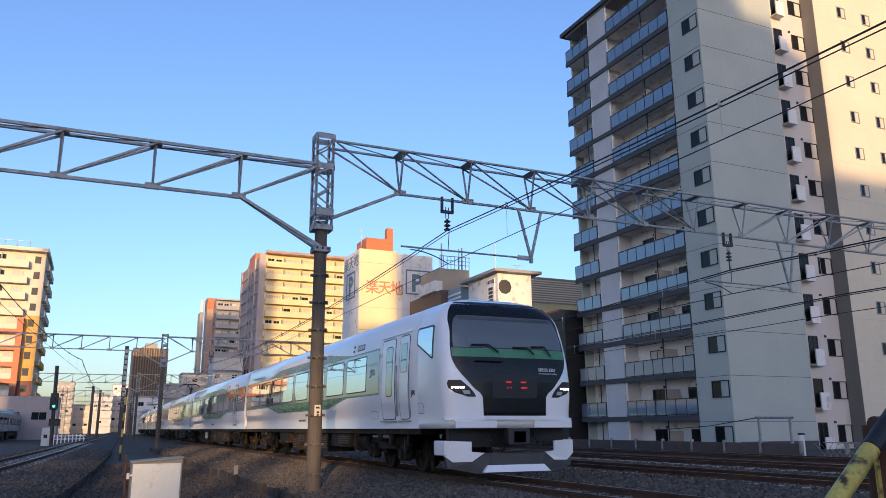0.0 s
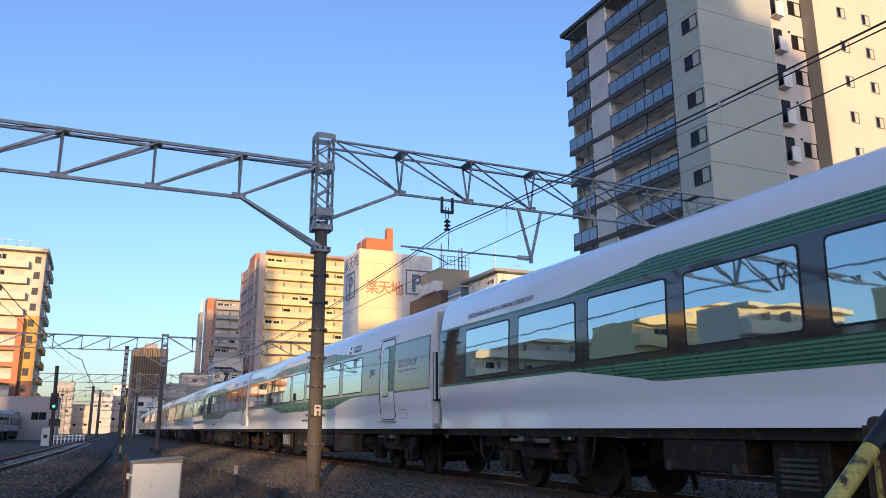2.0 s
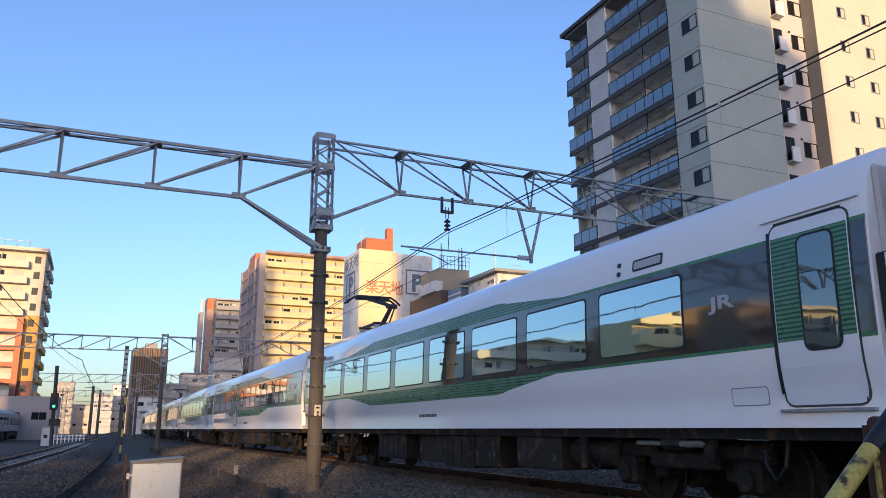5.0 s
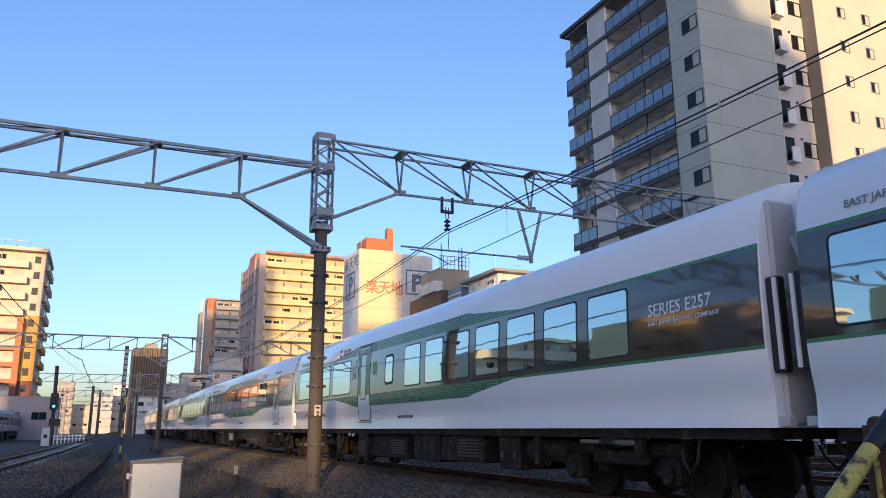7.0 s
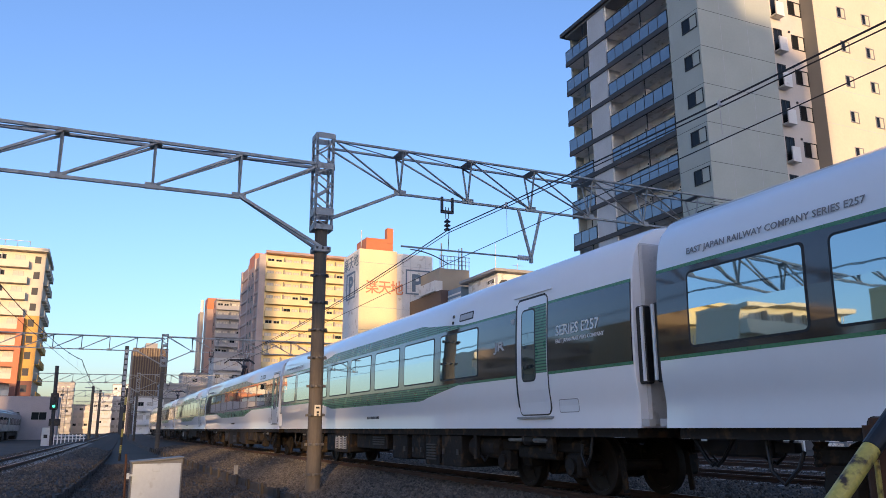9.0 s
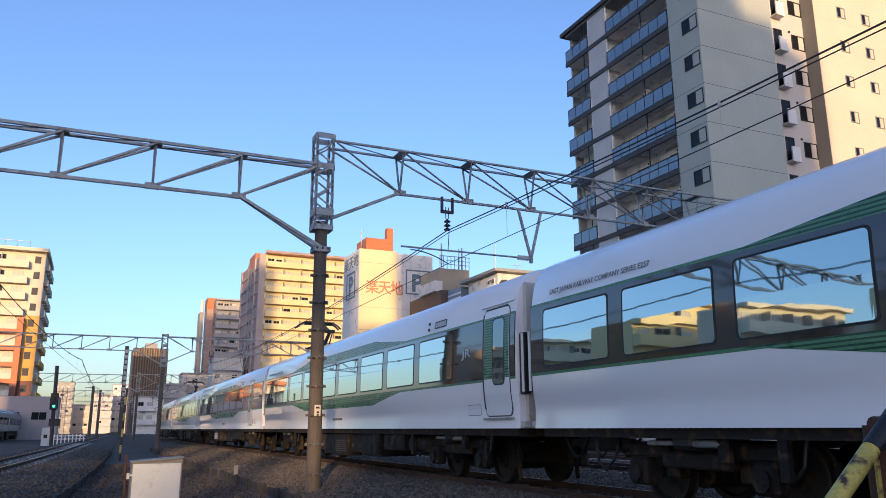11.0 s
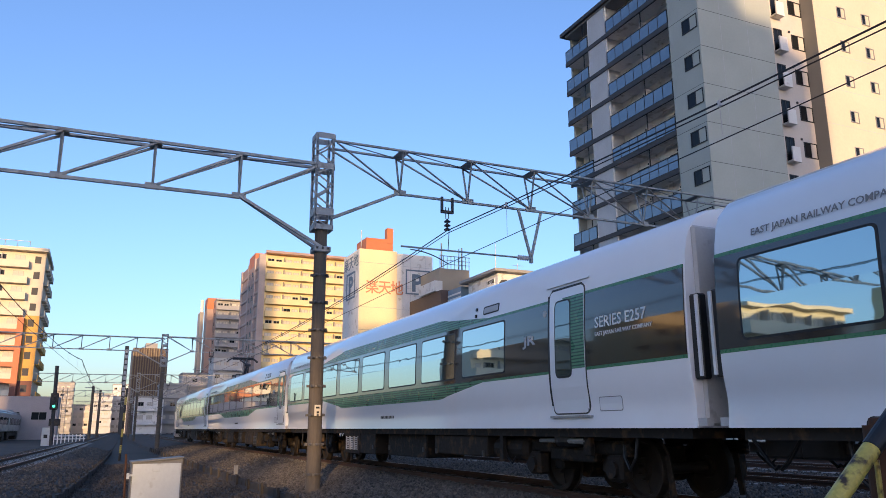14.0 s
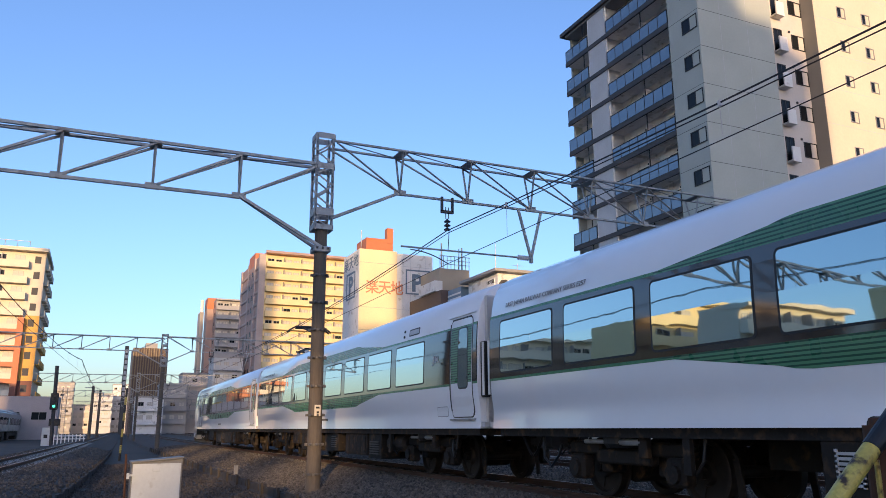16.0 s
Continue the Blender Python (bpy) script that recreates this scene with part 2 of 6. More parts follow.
RAIL = [(-0.0635, -0.153), (0.0635, -0.153), (0.0635, -0.14), (0.012, -0.118), (0.009, -0.05), (0.0325, -0.038), (0.0325, -0.004),
        (0.022, 0.0), (-0.022, 0.0), (-0.0325, -0.004), (-0.0325, -0.038), (-0.009, -0.05), (-0.012, -0.118), (-0.0635, -0.14)]


def track(label, path):
    """Two rails on concrete sleepers; path is the centre at rail-top height."""
    t = tagged(empty("railway_track"), label, "railway track", "tracks", "structure")
    for side in (-1, 1):
        c = side * 0.566
        g = swept(path, [(a + c, h) for a, h in RAIL])
        n = len(RAIL)
        me = mesh("rail", g[0], g[1], (RAIL_SIDE, RAIL_TOP), [1 if (i % n) in (7, ) and i < n * (len(path) - 1) else 0 for i in range(len(g[1]))])
        r = new("rail", me)
        r.parent = t
    return t


def along_main(off, z=0.0, s0=-45, s1=340, step=5):
    return [(*main_line(s, off)[:2], z) for s in range(s0, s1, step)]


# ---- ground ----
def ground():
    v, f = block(-2500, 2500, -2500, 2500, -1.5, -0.62)
    tagged(part("ground", (v, f), TOWN), "grey town ground reaching to the horizon", "ground", kind="structure")
    path = along_main(0.0)
    prof = [(3.95, -0.62), (4.15, -0.42), (4.9, -0.28), (5.75, -0.16), (6.4, -0.13), (8.9, -0.13), (9.8, -0.2), (11.3, -0.2), (12.1, -0.13), (14.3, -0.13),
            (15.2, -0.2), (16.3, -0.15), (18.6, -0.15), (19.6, -0.2), (20.6, -0.15), (23.0, -0.15), (24.2, -0.3), (24.8, -0.62)]
    tagged(part("ballast_bed", swept(path, prof), BALLAST), "dark grey crushed stone ballast of the main lines", "ballast", kind="structure")
    lp = [(left_line(y), y, -0.1) for y in range(-45, 400, 5)]
    prof = [(-2.9, -0.5), (-2.0, -0.2), (-1.4, -0.13), (1.4, -0.13), (2.0, -0.2), (2.75, -0.42), (2.8, -0.5)]
    tagged(part("ballast_bed", swept(lp, prof), BALLAST), "dark grey crushed stone ballast of the single track", "ballast", kind="structure")
    track("main line rails with rusty sides and worn tops", along_main(CENTRE_A))
    track("rusty rails of the second main line track", along_main(CENTRE_B))
    track("rusty rails of the third main line track", along_main(CENTRE_C))
    track("rusty rails of the outer main line track", along_main(CENTRE_D))
    track("curving rails of the single track", [(left_line(y), y, -0.1) for y in range(-45, 400, 4)])


ground()


# ---- overhead line portals ----
def v_truss(x0, x1, y, zt, zb, nodes, gap, parent, end_dir):
    """A V-shaped lattice beam: two top chords, one bottom chord, struts in pairs and raking bars."""
    for dy in (-gap, gap):
        part("top_chord", angle_bar((x0, y + dy, zt), (x1, y + dy, zt), 0.066, 0.010), GALV, parent)
    part("bottom_chord", angle_bar((nodes[0], y, zb), (nodes[-1], y, zb), 0.07, 0.012), GALV, parent)
    step = abs(nodes[1] - nodes[0])
    for i, x in enumerate(nodes):
        geo = []
        for dy in (-gap, gap):
            geo.append(angle_bar((x, y + dy, zt), (x, y, zb), 0.055, 0.008, (1, 0, 0)))
        geo.append(block(x - 0.13, x + 0.13, y - gap, y + gap, zt - 0.045, zt - 0.03))
        part("strut", joined(*geo), GALV, parent)
        geo = []
        x_up = x + step if end_dir[i] > 0 else x - step
        lo, hi = min(x0, x1) + 0.05, max(x0, x1) - 0.05
        x_up = min(max(x_up, lo), hi)
        for dy in (-gap, gap):
            geo.append(angle_bar((x_up, y + dy, zt - 0.03), (x, y, zb + 0.03), 0.05, 0.008))
        part("raking_bar", joined(*geo), GALV, parent)
        if abs(x_up - x) > 0.4:
            part("lacing_bar", flat_bar((x_up, y - gap, zt - 0.02), (x, y + gap, zt - 0.02), 0.045, 0.008), GALV, parent)
        part("gusset", block(x - 0.16, x + 0.16, y - 0.012, y + 0.012, zb - 0.05, zb + 0.10), GALV, parent)


def pole(x, y, top, base, parent, r=0.147):
    n = 16
    part("mast", lathe([(r * 1.10, base), (r * 0.97, top)], n), POLE_CONC, parent, smooth=False).location = (x, y, 0)
    z = base + 0.6
    while z < top - 0.3:
        geo = joined(lathe([(r * 1.12 + 0.006, z), (r * 1.12 + 0.006, z + 0.045)], 16))
        geo = joined(geo, block(-r - 0.07, -r - 0.005, -0.02, 0.02, z - 0.005, z + 0.05), block(r + 0.005, r + 0.07, -0.02, 0.02, z - 0.005, z + 0.05),
                     rod((r + 0.05, -0.05, z + 0.025), (r + 0.05, 0.05, z + 0.025), 0.014), rod((-r - 0.05, -0.05, z + 0.025), (-r - 0.05, 0.05, z + 0.025), 0.014))
        for bx in (-0.13, 0.0, 0.13):
            geo = joined(geo, block(bx - 0.02, bx + 0.02, -r - 0.06, -r * 0.8, z - 0.005, z + 0.05), rod((bx, -r - 0.11, z + 0.022), (bx, -r - 0.05, z + 0.022), 0.016, 6))
        part("step_clamp", geo, OLD_STEEL, parent).location = (x, y, 0)
        z += 0.63


def lattice_head(x, y, z0, z1, parent):
    """The riveted lattice box that clasps the top of the mast."""
    w = 0.195
    corners = [(x + sx * w, y + sy * w) for sx in (-1, 1) for sy in (-1, 1)]
    geo = [angle_bar((cx, cy, z0), (cx, cy, z1), 0.07, 0.01) for cx, cy in corners]
    part("corner_angle", joined(*geo), GALV, parent)
    for z, h in ((z0, 0.12), (z0 + 0.34, 0.18), (z1 - 0.90, 0.14), (z1 - 0.14, 0.14)):
        geo = []
        for s in (-1, 1):
            geo.append(block(x - w, x + w, y + s * (w + 0.03), y + s * (w + 0.042), z, z + h))
            geo.append(block(x + s * (w + 0.03), x + s * (w + 0.042), y - w, y + w, z, z + h))
        part("cover_plate", joined(*geo), GALV, parent)
    n = int((z1 - z0) / 0.27)
    geo = []
    for i in range(n):
        za, zb = z0 + 0.27 * i, z0 + 0.27 * (i + 1)
        d = 1 if i % 2 else -1
        for s in (-1, 1):
            geo.append(flat_bar((x - w * d, y + s * w, za), (x + w * d, y + s * w, zb), 0.04, 0.008, (0, 1, 0)))
            geo.append(flat_bar((x + s * w, y - w * d, za), (x + s * w, y + w * d, zb), 0.04, 0.008, (1, 0, 0)))
    tagged(part("lacing", joined(*geo), GALV, parent), kind="stuff")
    geo = [rod((cx, cy, z0 + 0.12 * k), (cx, cy - 0.045, z0 + 0.12 * k), 0.016, 6) for cx, cy in corners[::2] + corners[1::2] for k in range(int((z1 - z0) / 0.12))]
    tagged(part("rivets", joined(*geo), GALV, parent), kind="stuff")


def insulator_hanger(x, y, zb, zw, parent):
    """U-bracket under the beam and a string of insulator discs that carries the wire."""
    geo = [block(x - 0.17, x - 0.12, y - 0.04, y + 0.04, zb - 0.32, zb + 0.06), block(x + 0.12, x + 0.17, y - 0.04, y + 0.04, zb - 0.32, zb + 0.06),
           block(x - 0.17, x + 0.17, y - 0.04, y + 0.04, zb - 0.36, zb - 0.29)]
    part("bracket", joined(*geo), DARK_STEEL, parent)
    geo = [rod((x - 0.04, y, zb - 0.2), (x - 0.04, y, zb - 0.5), 0.012), rod((x + 0.04, y, zb - 0.2), (x + 0.04, y, zb - 0.5), 0.012)]
    part("shackle", joined(*geo), DARK_STEEL, parent)
    z = zb - 0.5
    prof = []
    for k in range(3):
        prof += [(0.02, z), (0.03, z - 0.03), (0.085, z - 0.07), (0.085, z - 0.09), (0.02, z - 0.1)]
        z -= 0.105
    prof += [(0.02, zw)]
    part("insulator", lathe(prof[::-1], 12), DARK_STEEL, parent).location = (x, y, 0)


def steady_arm(xa, xb, xd, y, za, zd, xw, zw, parent, zb):
    """Pull-off arm: horizontal tube on a drop bracket, with the light arm that holds the contact wire."""
    part("arm_tube", rod((xa, y, za), (xb - 0.35, y, za), 0.024), GALV, parent)
    prof = [(0.03, 0.0)]
    for k in range(5):
        prof += [(0.035, 0.03 + 0.07 * k), (0.075, 0.05 + 0.07 * k), (0.035, 0.08 + 0.07 * k)]
    prof += [(0.03, 0.42)]
    part("rod_insulator", lathe(prof, 10, "X"), INK_GREY, parent).location = (xb - 0.40, y, za)
    part("drop_bracket", joined(angle_bar((xd - 0.35, y, zb), (xd, y, zd), 0.06, 0.01, (0, 1, 0)), angle_bar((xd + 0.35, y, zb), (xd, y, zd), 0.06, 0.01, (0, 1, 0)),
                                block(xd - 0.04, xd + 0.04, y - 0.04, y + 0.04, zd - 0.12, zd + 0.05)), GALV, parent)
    pts = [(xa + 0.25 + (xw - xa - 0.25) * k / 6, y, za - 0.06 - (za - 0.06 - zw) * (k / 6) ** 2) for k in range(7)]
    part("registration_arm", tube(pts, 0.014), DARK_STEEL, parent)
    part("stay", rod((xw + 0.02, y, za + 0.02), (xw + 0.05, y, za + 0.52), 0.01), DARK_STEEL, parent)


def portal(px, y, label, off=0.0, left=7.10, bays=6):
    """A concrete mast with a lattice beam over the main lines and a lower one over the single track."""
    t = tagged(empty("catenary_portal"), label, "catenary portal", "overhead line portals")
    pole(px, y, 5.72, -0.6, t)
    lattice_head(px, y, 5.5, 7.88, t)
    nodes = [px + 1.97 + 1.88 * i for i in range(11)]
    v_truss(px + 0.2, nodes[-1] + 0.4, y, 7.70, 6.66, nodes, 0.28, t, [-1] * 6 + [1] * 5)
    part("knee_brace", joined(angle_bar((px + 0.25, y - 0.05, 5.86), (px + 1.95, y, 6.68), 0.07, 0.01), angle_bar((px + 0.25, y + 0.07, 5.86), (px + 1.95, y + 0.02, 6.68), 0.07, 0.01)), GALV, t)
    nodes = [px - 1.93 - 1.84 * i for i in range(bays)]
    v_truss(px - 0.05, nodes[-1] - 0.4, y, left, left - 0.99, nodes, 0.15, t, [1] * bays)
    if bays > 6:
        part("far_mast", lathe([(0.19, -0.6), (0.17, 7.4)], 14), POLE_CONC, t).location = (nodes[-1] - 0.6, y, 0)
    part("knee_brace", joined(angle_bar((px + 0.06, y - 0.16, left - 2.06), (px - 1.9, y - 0.02, left - 0.98), 0.065, 0.01), angle_bar((px + 0.06, y + 0.16, left - 2.06), (px - 1.9, y + 0.02, left - 0.98), 0.065, 0.01)), GALV, t)
    part("clamp_plate", block(px - 0.2, px + 0.2, y - 0.19, y + 0.19, left - 2.13, left - 1.99, 0.02), GALV, t)
    far = px + 1.97 + 1.88 * 10 + 0.5
    part("far_mast", lathe([(0.19, -0.6), (0.17, 8.0)], 14), POLE_CONC, t).location = (far + 0.3, y, 0)
    for xw, low in ((7.79 + off, 0.0), (17.15 + off, 0.15)):
        insulator_hanger(xw, y, 6.66, 5.85 - 1.8 * low, t)
        steady_arm(xw - 1.25, xw + 2.4, xw + 2.43, y, 5.33 - low, 5.33 - low, xw, 5.0 - low, t, 6.64)
    return t


portal(4.53, 17.0, "concrete mast and grey lattice beam carrying the overhead line", bays=11)
portal(4.5, 60.5, "further concrete mast with grey lattice beams over the tracks", 0.1, 7.58)
for _s, _o in ((104.0, 0.73), (148.0, 1.93)):
    portal(4.53 + _o - 0.3, _s, "distant concrete mast with grey lattice beams over the tracks", _o, 7.58)


def overhead_wires(label, xs, spans, top, sag, contact, bold=1.0):
    """Messenger wire with droppers and the contact wire, span by span."""
    t = tagged(empty("overhead_wire"), label, "overhead wire", "overhead wires")
    for (ya, yb), (xa, xb) in zip(spans, xs):
        n = 14
        pts = []
        for k in range(n + 1):
            u = k / n
            pts.append((xa + (xb - xa) * u, ya + (yb - ya) * u, top - 4 * sag * u * (1 - u)))
        part("messenger_wire", tube(pts, 0.014 * bold, 5), WIRE, t)
        part("feeder_wire", tube([(x + 0.05, y, z - 0.045) for x, y, z in pts], 0.010 * bold, 5), WIRE, t)
        part("contact_wire", tube([(xa + (xb - xa) * u, ya + (yb - ya) * u, contact - 0.4 * u * (1 - u)) for u in (0, 0.25, 0.5, 0.75, 1)], 0.0085 * bold, 5), WIRE, t)
        for k in range(1, n, 2):
            x, y, z = pts[k]
            part("dropper", joined(rod((x, y, contact), (x, y, z), 0.005, 5), rod((x, y, z - 0.05), (x, y, z + 0.03), 0.03, 6)), INK_GREY, t)
    return t


_sp = [(-27, 17), (17, 60.5), (60.5, 104), (104, 148)]
overhead_wires("dark overhead contact line above the main track", [(7.6, 7.77), (7.77, 7.85), (7.85, 8.4), (8.4, 9.6)], _sp, 5.84, 0.55, 4.98)
overhead_wires("dark overhead contact line above the third track", [(17.2, 17.15), (17.15, 17.5), (17.5, 18.0), (18.0, 19.2)], _sp, 5.57, 0.35, 4.85, 1.5)
overhead_wires("dark overhead contact line above the outer track", [(22.0, 21.9), (21.9, 22.0), (22.0, 22.6), (22.6, 23.8)], _sp, 5.15, 0.20, 4.55, 1.5)
overhead_wires("dark overhead contact line above the single track", [(-4.0, -3.6), (-3.6, -1.0), (-1.0, 0.6), (0.6, 2.0)], _sp, 5.84, 0.55, 4.98)


# ---- the express train ----
SIDE = [(0.98, 1.446), (1.10, 1.434), (1.20, 1.427), (1.28, 1.427), (1.36, 1.436), (1.45, 1.451), (1.55, 1.464), (1.7, 1.472), (1.9, 1.473), (2.3, 1.468), (2.75, 1.448), (3.0, 1.425), (3.2, 1.385), (3.35, 1.32),
        (3.48, 1.20), (3.58, 1.0), (3.65, 0.7), (3.69, 0.35), (3.70, 0.0)]


def side_u(z):
    return float(np.interp(z, [p[0] for p in SIDE], [p[1] for p in SIDE]))


def skin(ys, zb, zt, off, sign, nz=6):
    """A panel that lies on the car's side, off metres proud; zb and zt are its lower and upper edges at each y."""
    v, f = [], []
    for y, a, b in zip(ys, zb, zt):
        for k in range(nz + 1):
            z = a + (b - a) * k / nz
            v.append((sign * (side_u(z) + off), y, z))
    n = nz + 1
    for i in range(len(ys) - 1):
        for k in range(nz):
            q = (n * i + k, n * (i + 1) + k, n * (i + 1) + k + 1, n * i + k + 1)
            f.append(q if sign > 0 else q[::-1])
    # rim back to the body
    m = len(v)
    rim = [n * i for i in range(len(ys))] + [n * (len(ys) - 1) + k for k in range(1, n)] + [n * i + nz for i in range(len(ys) - 2, -1, -1)] + [k for k in range(nz - 1, 0, -1)]
    v += [(v[i][0] - sign * (off + 0.01), v[i][1], v[i][2]) for i in rim]
    for k in range(len(rim)):
        k2 = (k + 1) % len(rim)
        q = (rim[k], m + k, m + k2, rim[k2])
        f.append(q if sign > 0 else q[::-1])
    return v, f


def rounded(y0, y1, z0, z1, r, n=3):
    """Edges of a rounded rectangle: ys with lower and upper z."""
    ys, zb, zt = [], [], []
    for k in range(n + 1):
        a = math.pi / 2 * k / n
        ys.append(y0 + r * (1 - math.cos(a)))
        zb.append(z0 + r * (1 - math.sin(a)))
        zt.append(z1 - r * (1 - math.sin(a)))
    for k in range(n, -1, -1):
        a = math.pi / 2 * k / n
        ys.append(y1 - r * (1 - math.cos(a)))
        zb.append(z0 + r * (1 - math.sin(a)))
        zt.append(z1 - r * (1 - math.sin(a)))
    return ys, zb, zt


def on_side(text, y, z, size, mat, parent, sign, name="lettering", wide=1.0):
    """Lettering on the car's side, starting at y and reading rightwards to someone who faces it."""
    V, F = words(text, size, 0.003)
    # someone who faces the -x side sees -y on the right
    out = [(sign * (side_u(z + pz) + 0.012) + (py if sign < 0 else -py), y + sign * px * wide, z + pz) for px, py, pz in V]
    # one part a word: the words lie apart by more than the letters do
    xs = sorted(v[0] for v in V)
    cuts = [(a + b) / 2 for a, b in zip(xs, xs[1:]) if b - a > size * 0.19]
    for k in range(len(cuts) + 1):
        faces = [f for f in F if sum(V[f[0]][0] > c for c in cuts) == k]
        used = sorted({i for f in faces for i in f})
        at = {i: q for q, i in enumerate(used)}
        part(name, ([out[i] for i in used], [tuple(at[i] for i in f) for f in faces]), mat, parent)


def bars_on_side(y, z, w, h, n, mat, parent, sign):
    for k in range(n):
        a = y + sign * (w / n) * k
        b = y + sign * ((w / n) * k + w / n * 0.5)
        part("number_bar", skin([min(a, b), max(a, b)], [z, z], [z + h, z + h], 0.009, sign, 1), mat, parent)


def hex_band(y0, y1, sign, off):
    """The striped green field: full height in the middle, running out in slanting ends."""
    ys = [y0 + 0.1, y0 + 1.9, y0 + 2.1, y0 + 2.3, y1 - 2.3, y1 - 2.1, y1 - 1.9, y1 - 0.1]
    zt = [2.86, 3.02, 3.055, 3.07, 3.07, 3.055, 3.02, 2.86]
    zb = [1.80, 1.58, 1.54, 1.525, 1.525, 1.54, 1.58, 1.80]
    return skin(ys, zb, zt, off, sign, 12)


def side_fittings(car, spec, sign):
    """Bands, windows, doors and lettering of one side of a car."""
    L0, L1 = spec["body"]
    b0, b1 = spec["band"]
    part("green_field", hex_band(5.0, 16.0, sign, 0.004), GREEN_TRAIN, car, "green field with fine dark stripes")
    for z in (1.785, 2.845):
        part("green_line", skin([b0, b1], [z - 0.022, z - 0.022], [z + 0.022, z + 0.022], 0.003, sign, 1), GREEN_EDGE, car)
    part("window_band", skin([b0, 10.4, b1], [1.805] * 3, [2.825] * 3, 0.006, sign, 6), BROWN_TRAIN, car, "dark grey-brown window band")
    for y0, y1 in spec["windows"]:
        w = part("window", skin(*rounded(y0 - 0.03, y1 + 0.03, 1.87, 2.76, 0.07), 0.009, sign), RUBBER, car, "window in black rubber frame")
        part("pane", skin(*rounded(y0, y1, 1.897, 2.733, 0.05), 0.0115, sign), TRAIN_GLASS, w)
    for y0, y1, z0, z1 in spec.get("small_windows", ()):
        w = part("window", skin(*rounded(y0 - 0.06, y1 + 0.06, z0 - 0.06, z1 + 0.06, 0.09), 0.009, sign), RUBBER, car, "small window in black rubber frame")
        part("pane", skin(*rounded(y0, y1, z0, z1, 0.07), 0.0115, sign), TRAIN_GLASS, w)
    for y0, y1, green, m in spec["doors"]:
        d = part("door", skin(*rounded(y0 - 0.016, y1 + 0.022, 1.170, 3.002, 0.11), 0.011, sign, 10), LOUVRE, car, "sliding door with a tall window")
        leaf = part("leaf", skin(*rounded(y0, y1, 1.19, 2.98, 0.09), 0.0135, sign, 10), WHITE_TRAIN, d)
        if green:
            part("leaf_stripes", skin([y0 + 0.01, y1 - 0.01 if green > 1 else m], [1.80] * 2, [2.95 if green == 2 else 2.85] * 2, 0.0152, sign, 6), GREEN_TRAIN, d)
            # recess shadow at the door's rear edge and top, put on as black strips
            part("door_seal", skin([y1 + 0.004, y1 + 0.045], [1.30] * 2, [2.93] * 2, 0.0155, sign, 8), RUBBER, d, "black strip for the shade along the door recess")
            part("door_seal", skin([y0 + 0.07, y1 - 0.05], [2.985] * 2, [3.012] * 2, 0.0155, sign, 1), RUBBER, d, "black strip for the shade along the door recess")
        low = 2.2 if y1 - y0 < 0.7 else 1.71
        half = 0.17 if y1 - y0 < 0.7 else 0.19
        part("door_window_frame", skin(*rounded(m - half - 0.025, m + half + 0.025, low - 0.025, 2.825, 0.09 if half > 0.18 else 0.03), 0.0165, sign, 6), RUBBER if half > 0.18 else END_GREY, d)
        part("door_pane", skin(*rounded(m - half, m + half, low, 2.80, 0.07 if half > 0.18 else 0.02), 0.018, sign, 6), DOOR_GLASS, d)
        part("door_step", skin([y0 - 0.06, y1 + 0.06], [1.125] * 2, [1.155] * 2, 0.045, sign, 1), GALV, d)
        part("rain_gutter", skin([y0 - 0.12, y1 + 0.12], [3.05] * 2, [3.075] * 2, 0.03, sign, 1), WHITE_TRAIN, d)
    for y0, y1 in spec.get("panels", ()):
        part("dark_panel", skin(*rounded(y0, y1, 1.815, 2.82, 0.04), 0.0085, sign), BROWN_TRAIN, car, "dark glossy panel")
    for y in spec.get("jr", ()):
        on_side("JR", y + (0.22 if sign < 0 else -0.22), 2.25, 0.205, INK_GREY, car, sign, "railway_mark", 1.9)
    for y in spec.get("series", ()):
        y2 = y if sign < 0 else y - 1.1
        on_side("SERIES E257", y2, 2.31, 0.215, INK_WHITE, car, sign, "series_lettering")
        on_side("EAST JAPAN RAILWAY COMPANY", y2, 2.20, 0.079, INK_WHITE, car, sign, "company_lettering")
    for y in spec.get("company", ()):
        on_side("EAST JAPAN RAILWAY COMPANY SERIES E257", y if sign < 0 else y - 2.9, 2.965, 0.106, GANGWAY, car, sign, "company_lettering", 1.08)
    for y in spec.get("displays", ()):
        d = part("destination_display", skin(*rounded(y, y + 0.58, 2.94, 3.09, 0.03), 0.006, sign, 2), RUBBER, car, "small destination display")
        part("display_pane", skin(*rounded(y + 0.03, y + 0.55, 2.965, 3.065, 0.02), 0.008, sign, 2), INK_GREY, d)
        part("marker_lamp", skin(*rounded(y + 0.83, y + 0.89, 3.05, 3.11, 0.02), 0.02, sign, 2), RUBBER, car)
        part("marker_lamp", skin(*rounded(y + 0.83, y + 0.89, 2.93, 2.99, 0.02), 0.02, sign, 2), RUBBER, car)
    for y in spec.get("rails", ()):
        part("handrail", tube([(sign * (side_u(z) + 0.05), y, z) for z in (1.25, 1.5, 1.9, 2.35)], 0.018), GALV, car)
    for y in spec.get("white_jr", ()):
        on_side("JR", y + (0.15 if sign < 0 else -0.15), 1.67, 0.145, LOUVRE, car, sign, "railway_mark", 1.8)
        part("access_hatch", skin(*rounded(y - 0.45, y - 0.15, 1.28, 1.5, 0.04), 0.003, sign, 2), LOUVRE, car)
        part("hatch_lid", skin(*rounded(y - 0.44, y - 0.16, 1.29, 1.49, 0.035), 0.005, sign, 2), WHITE_TRAIN, car)
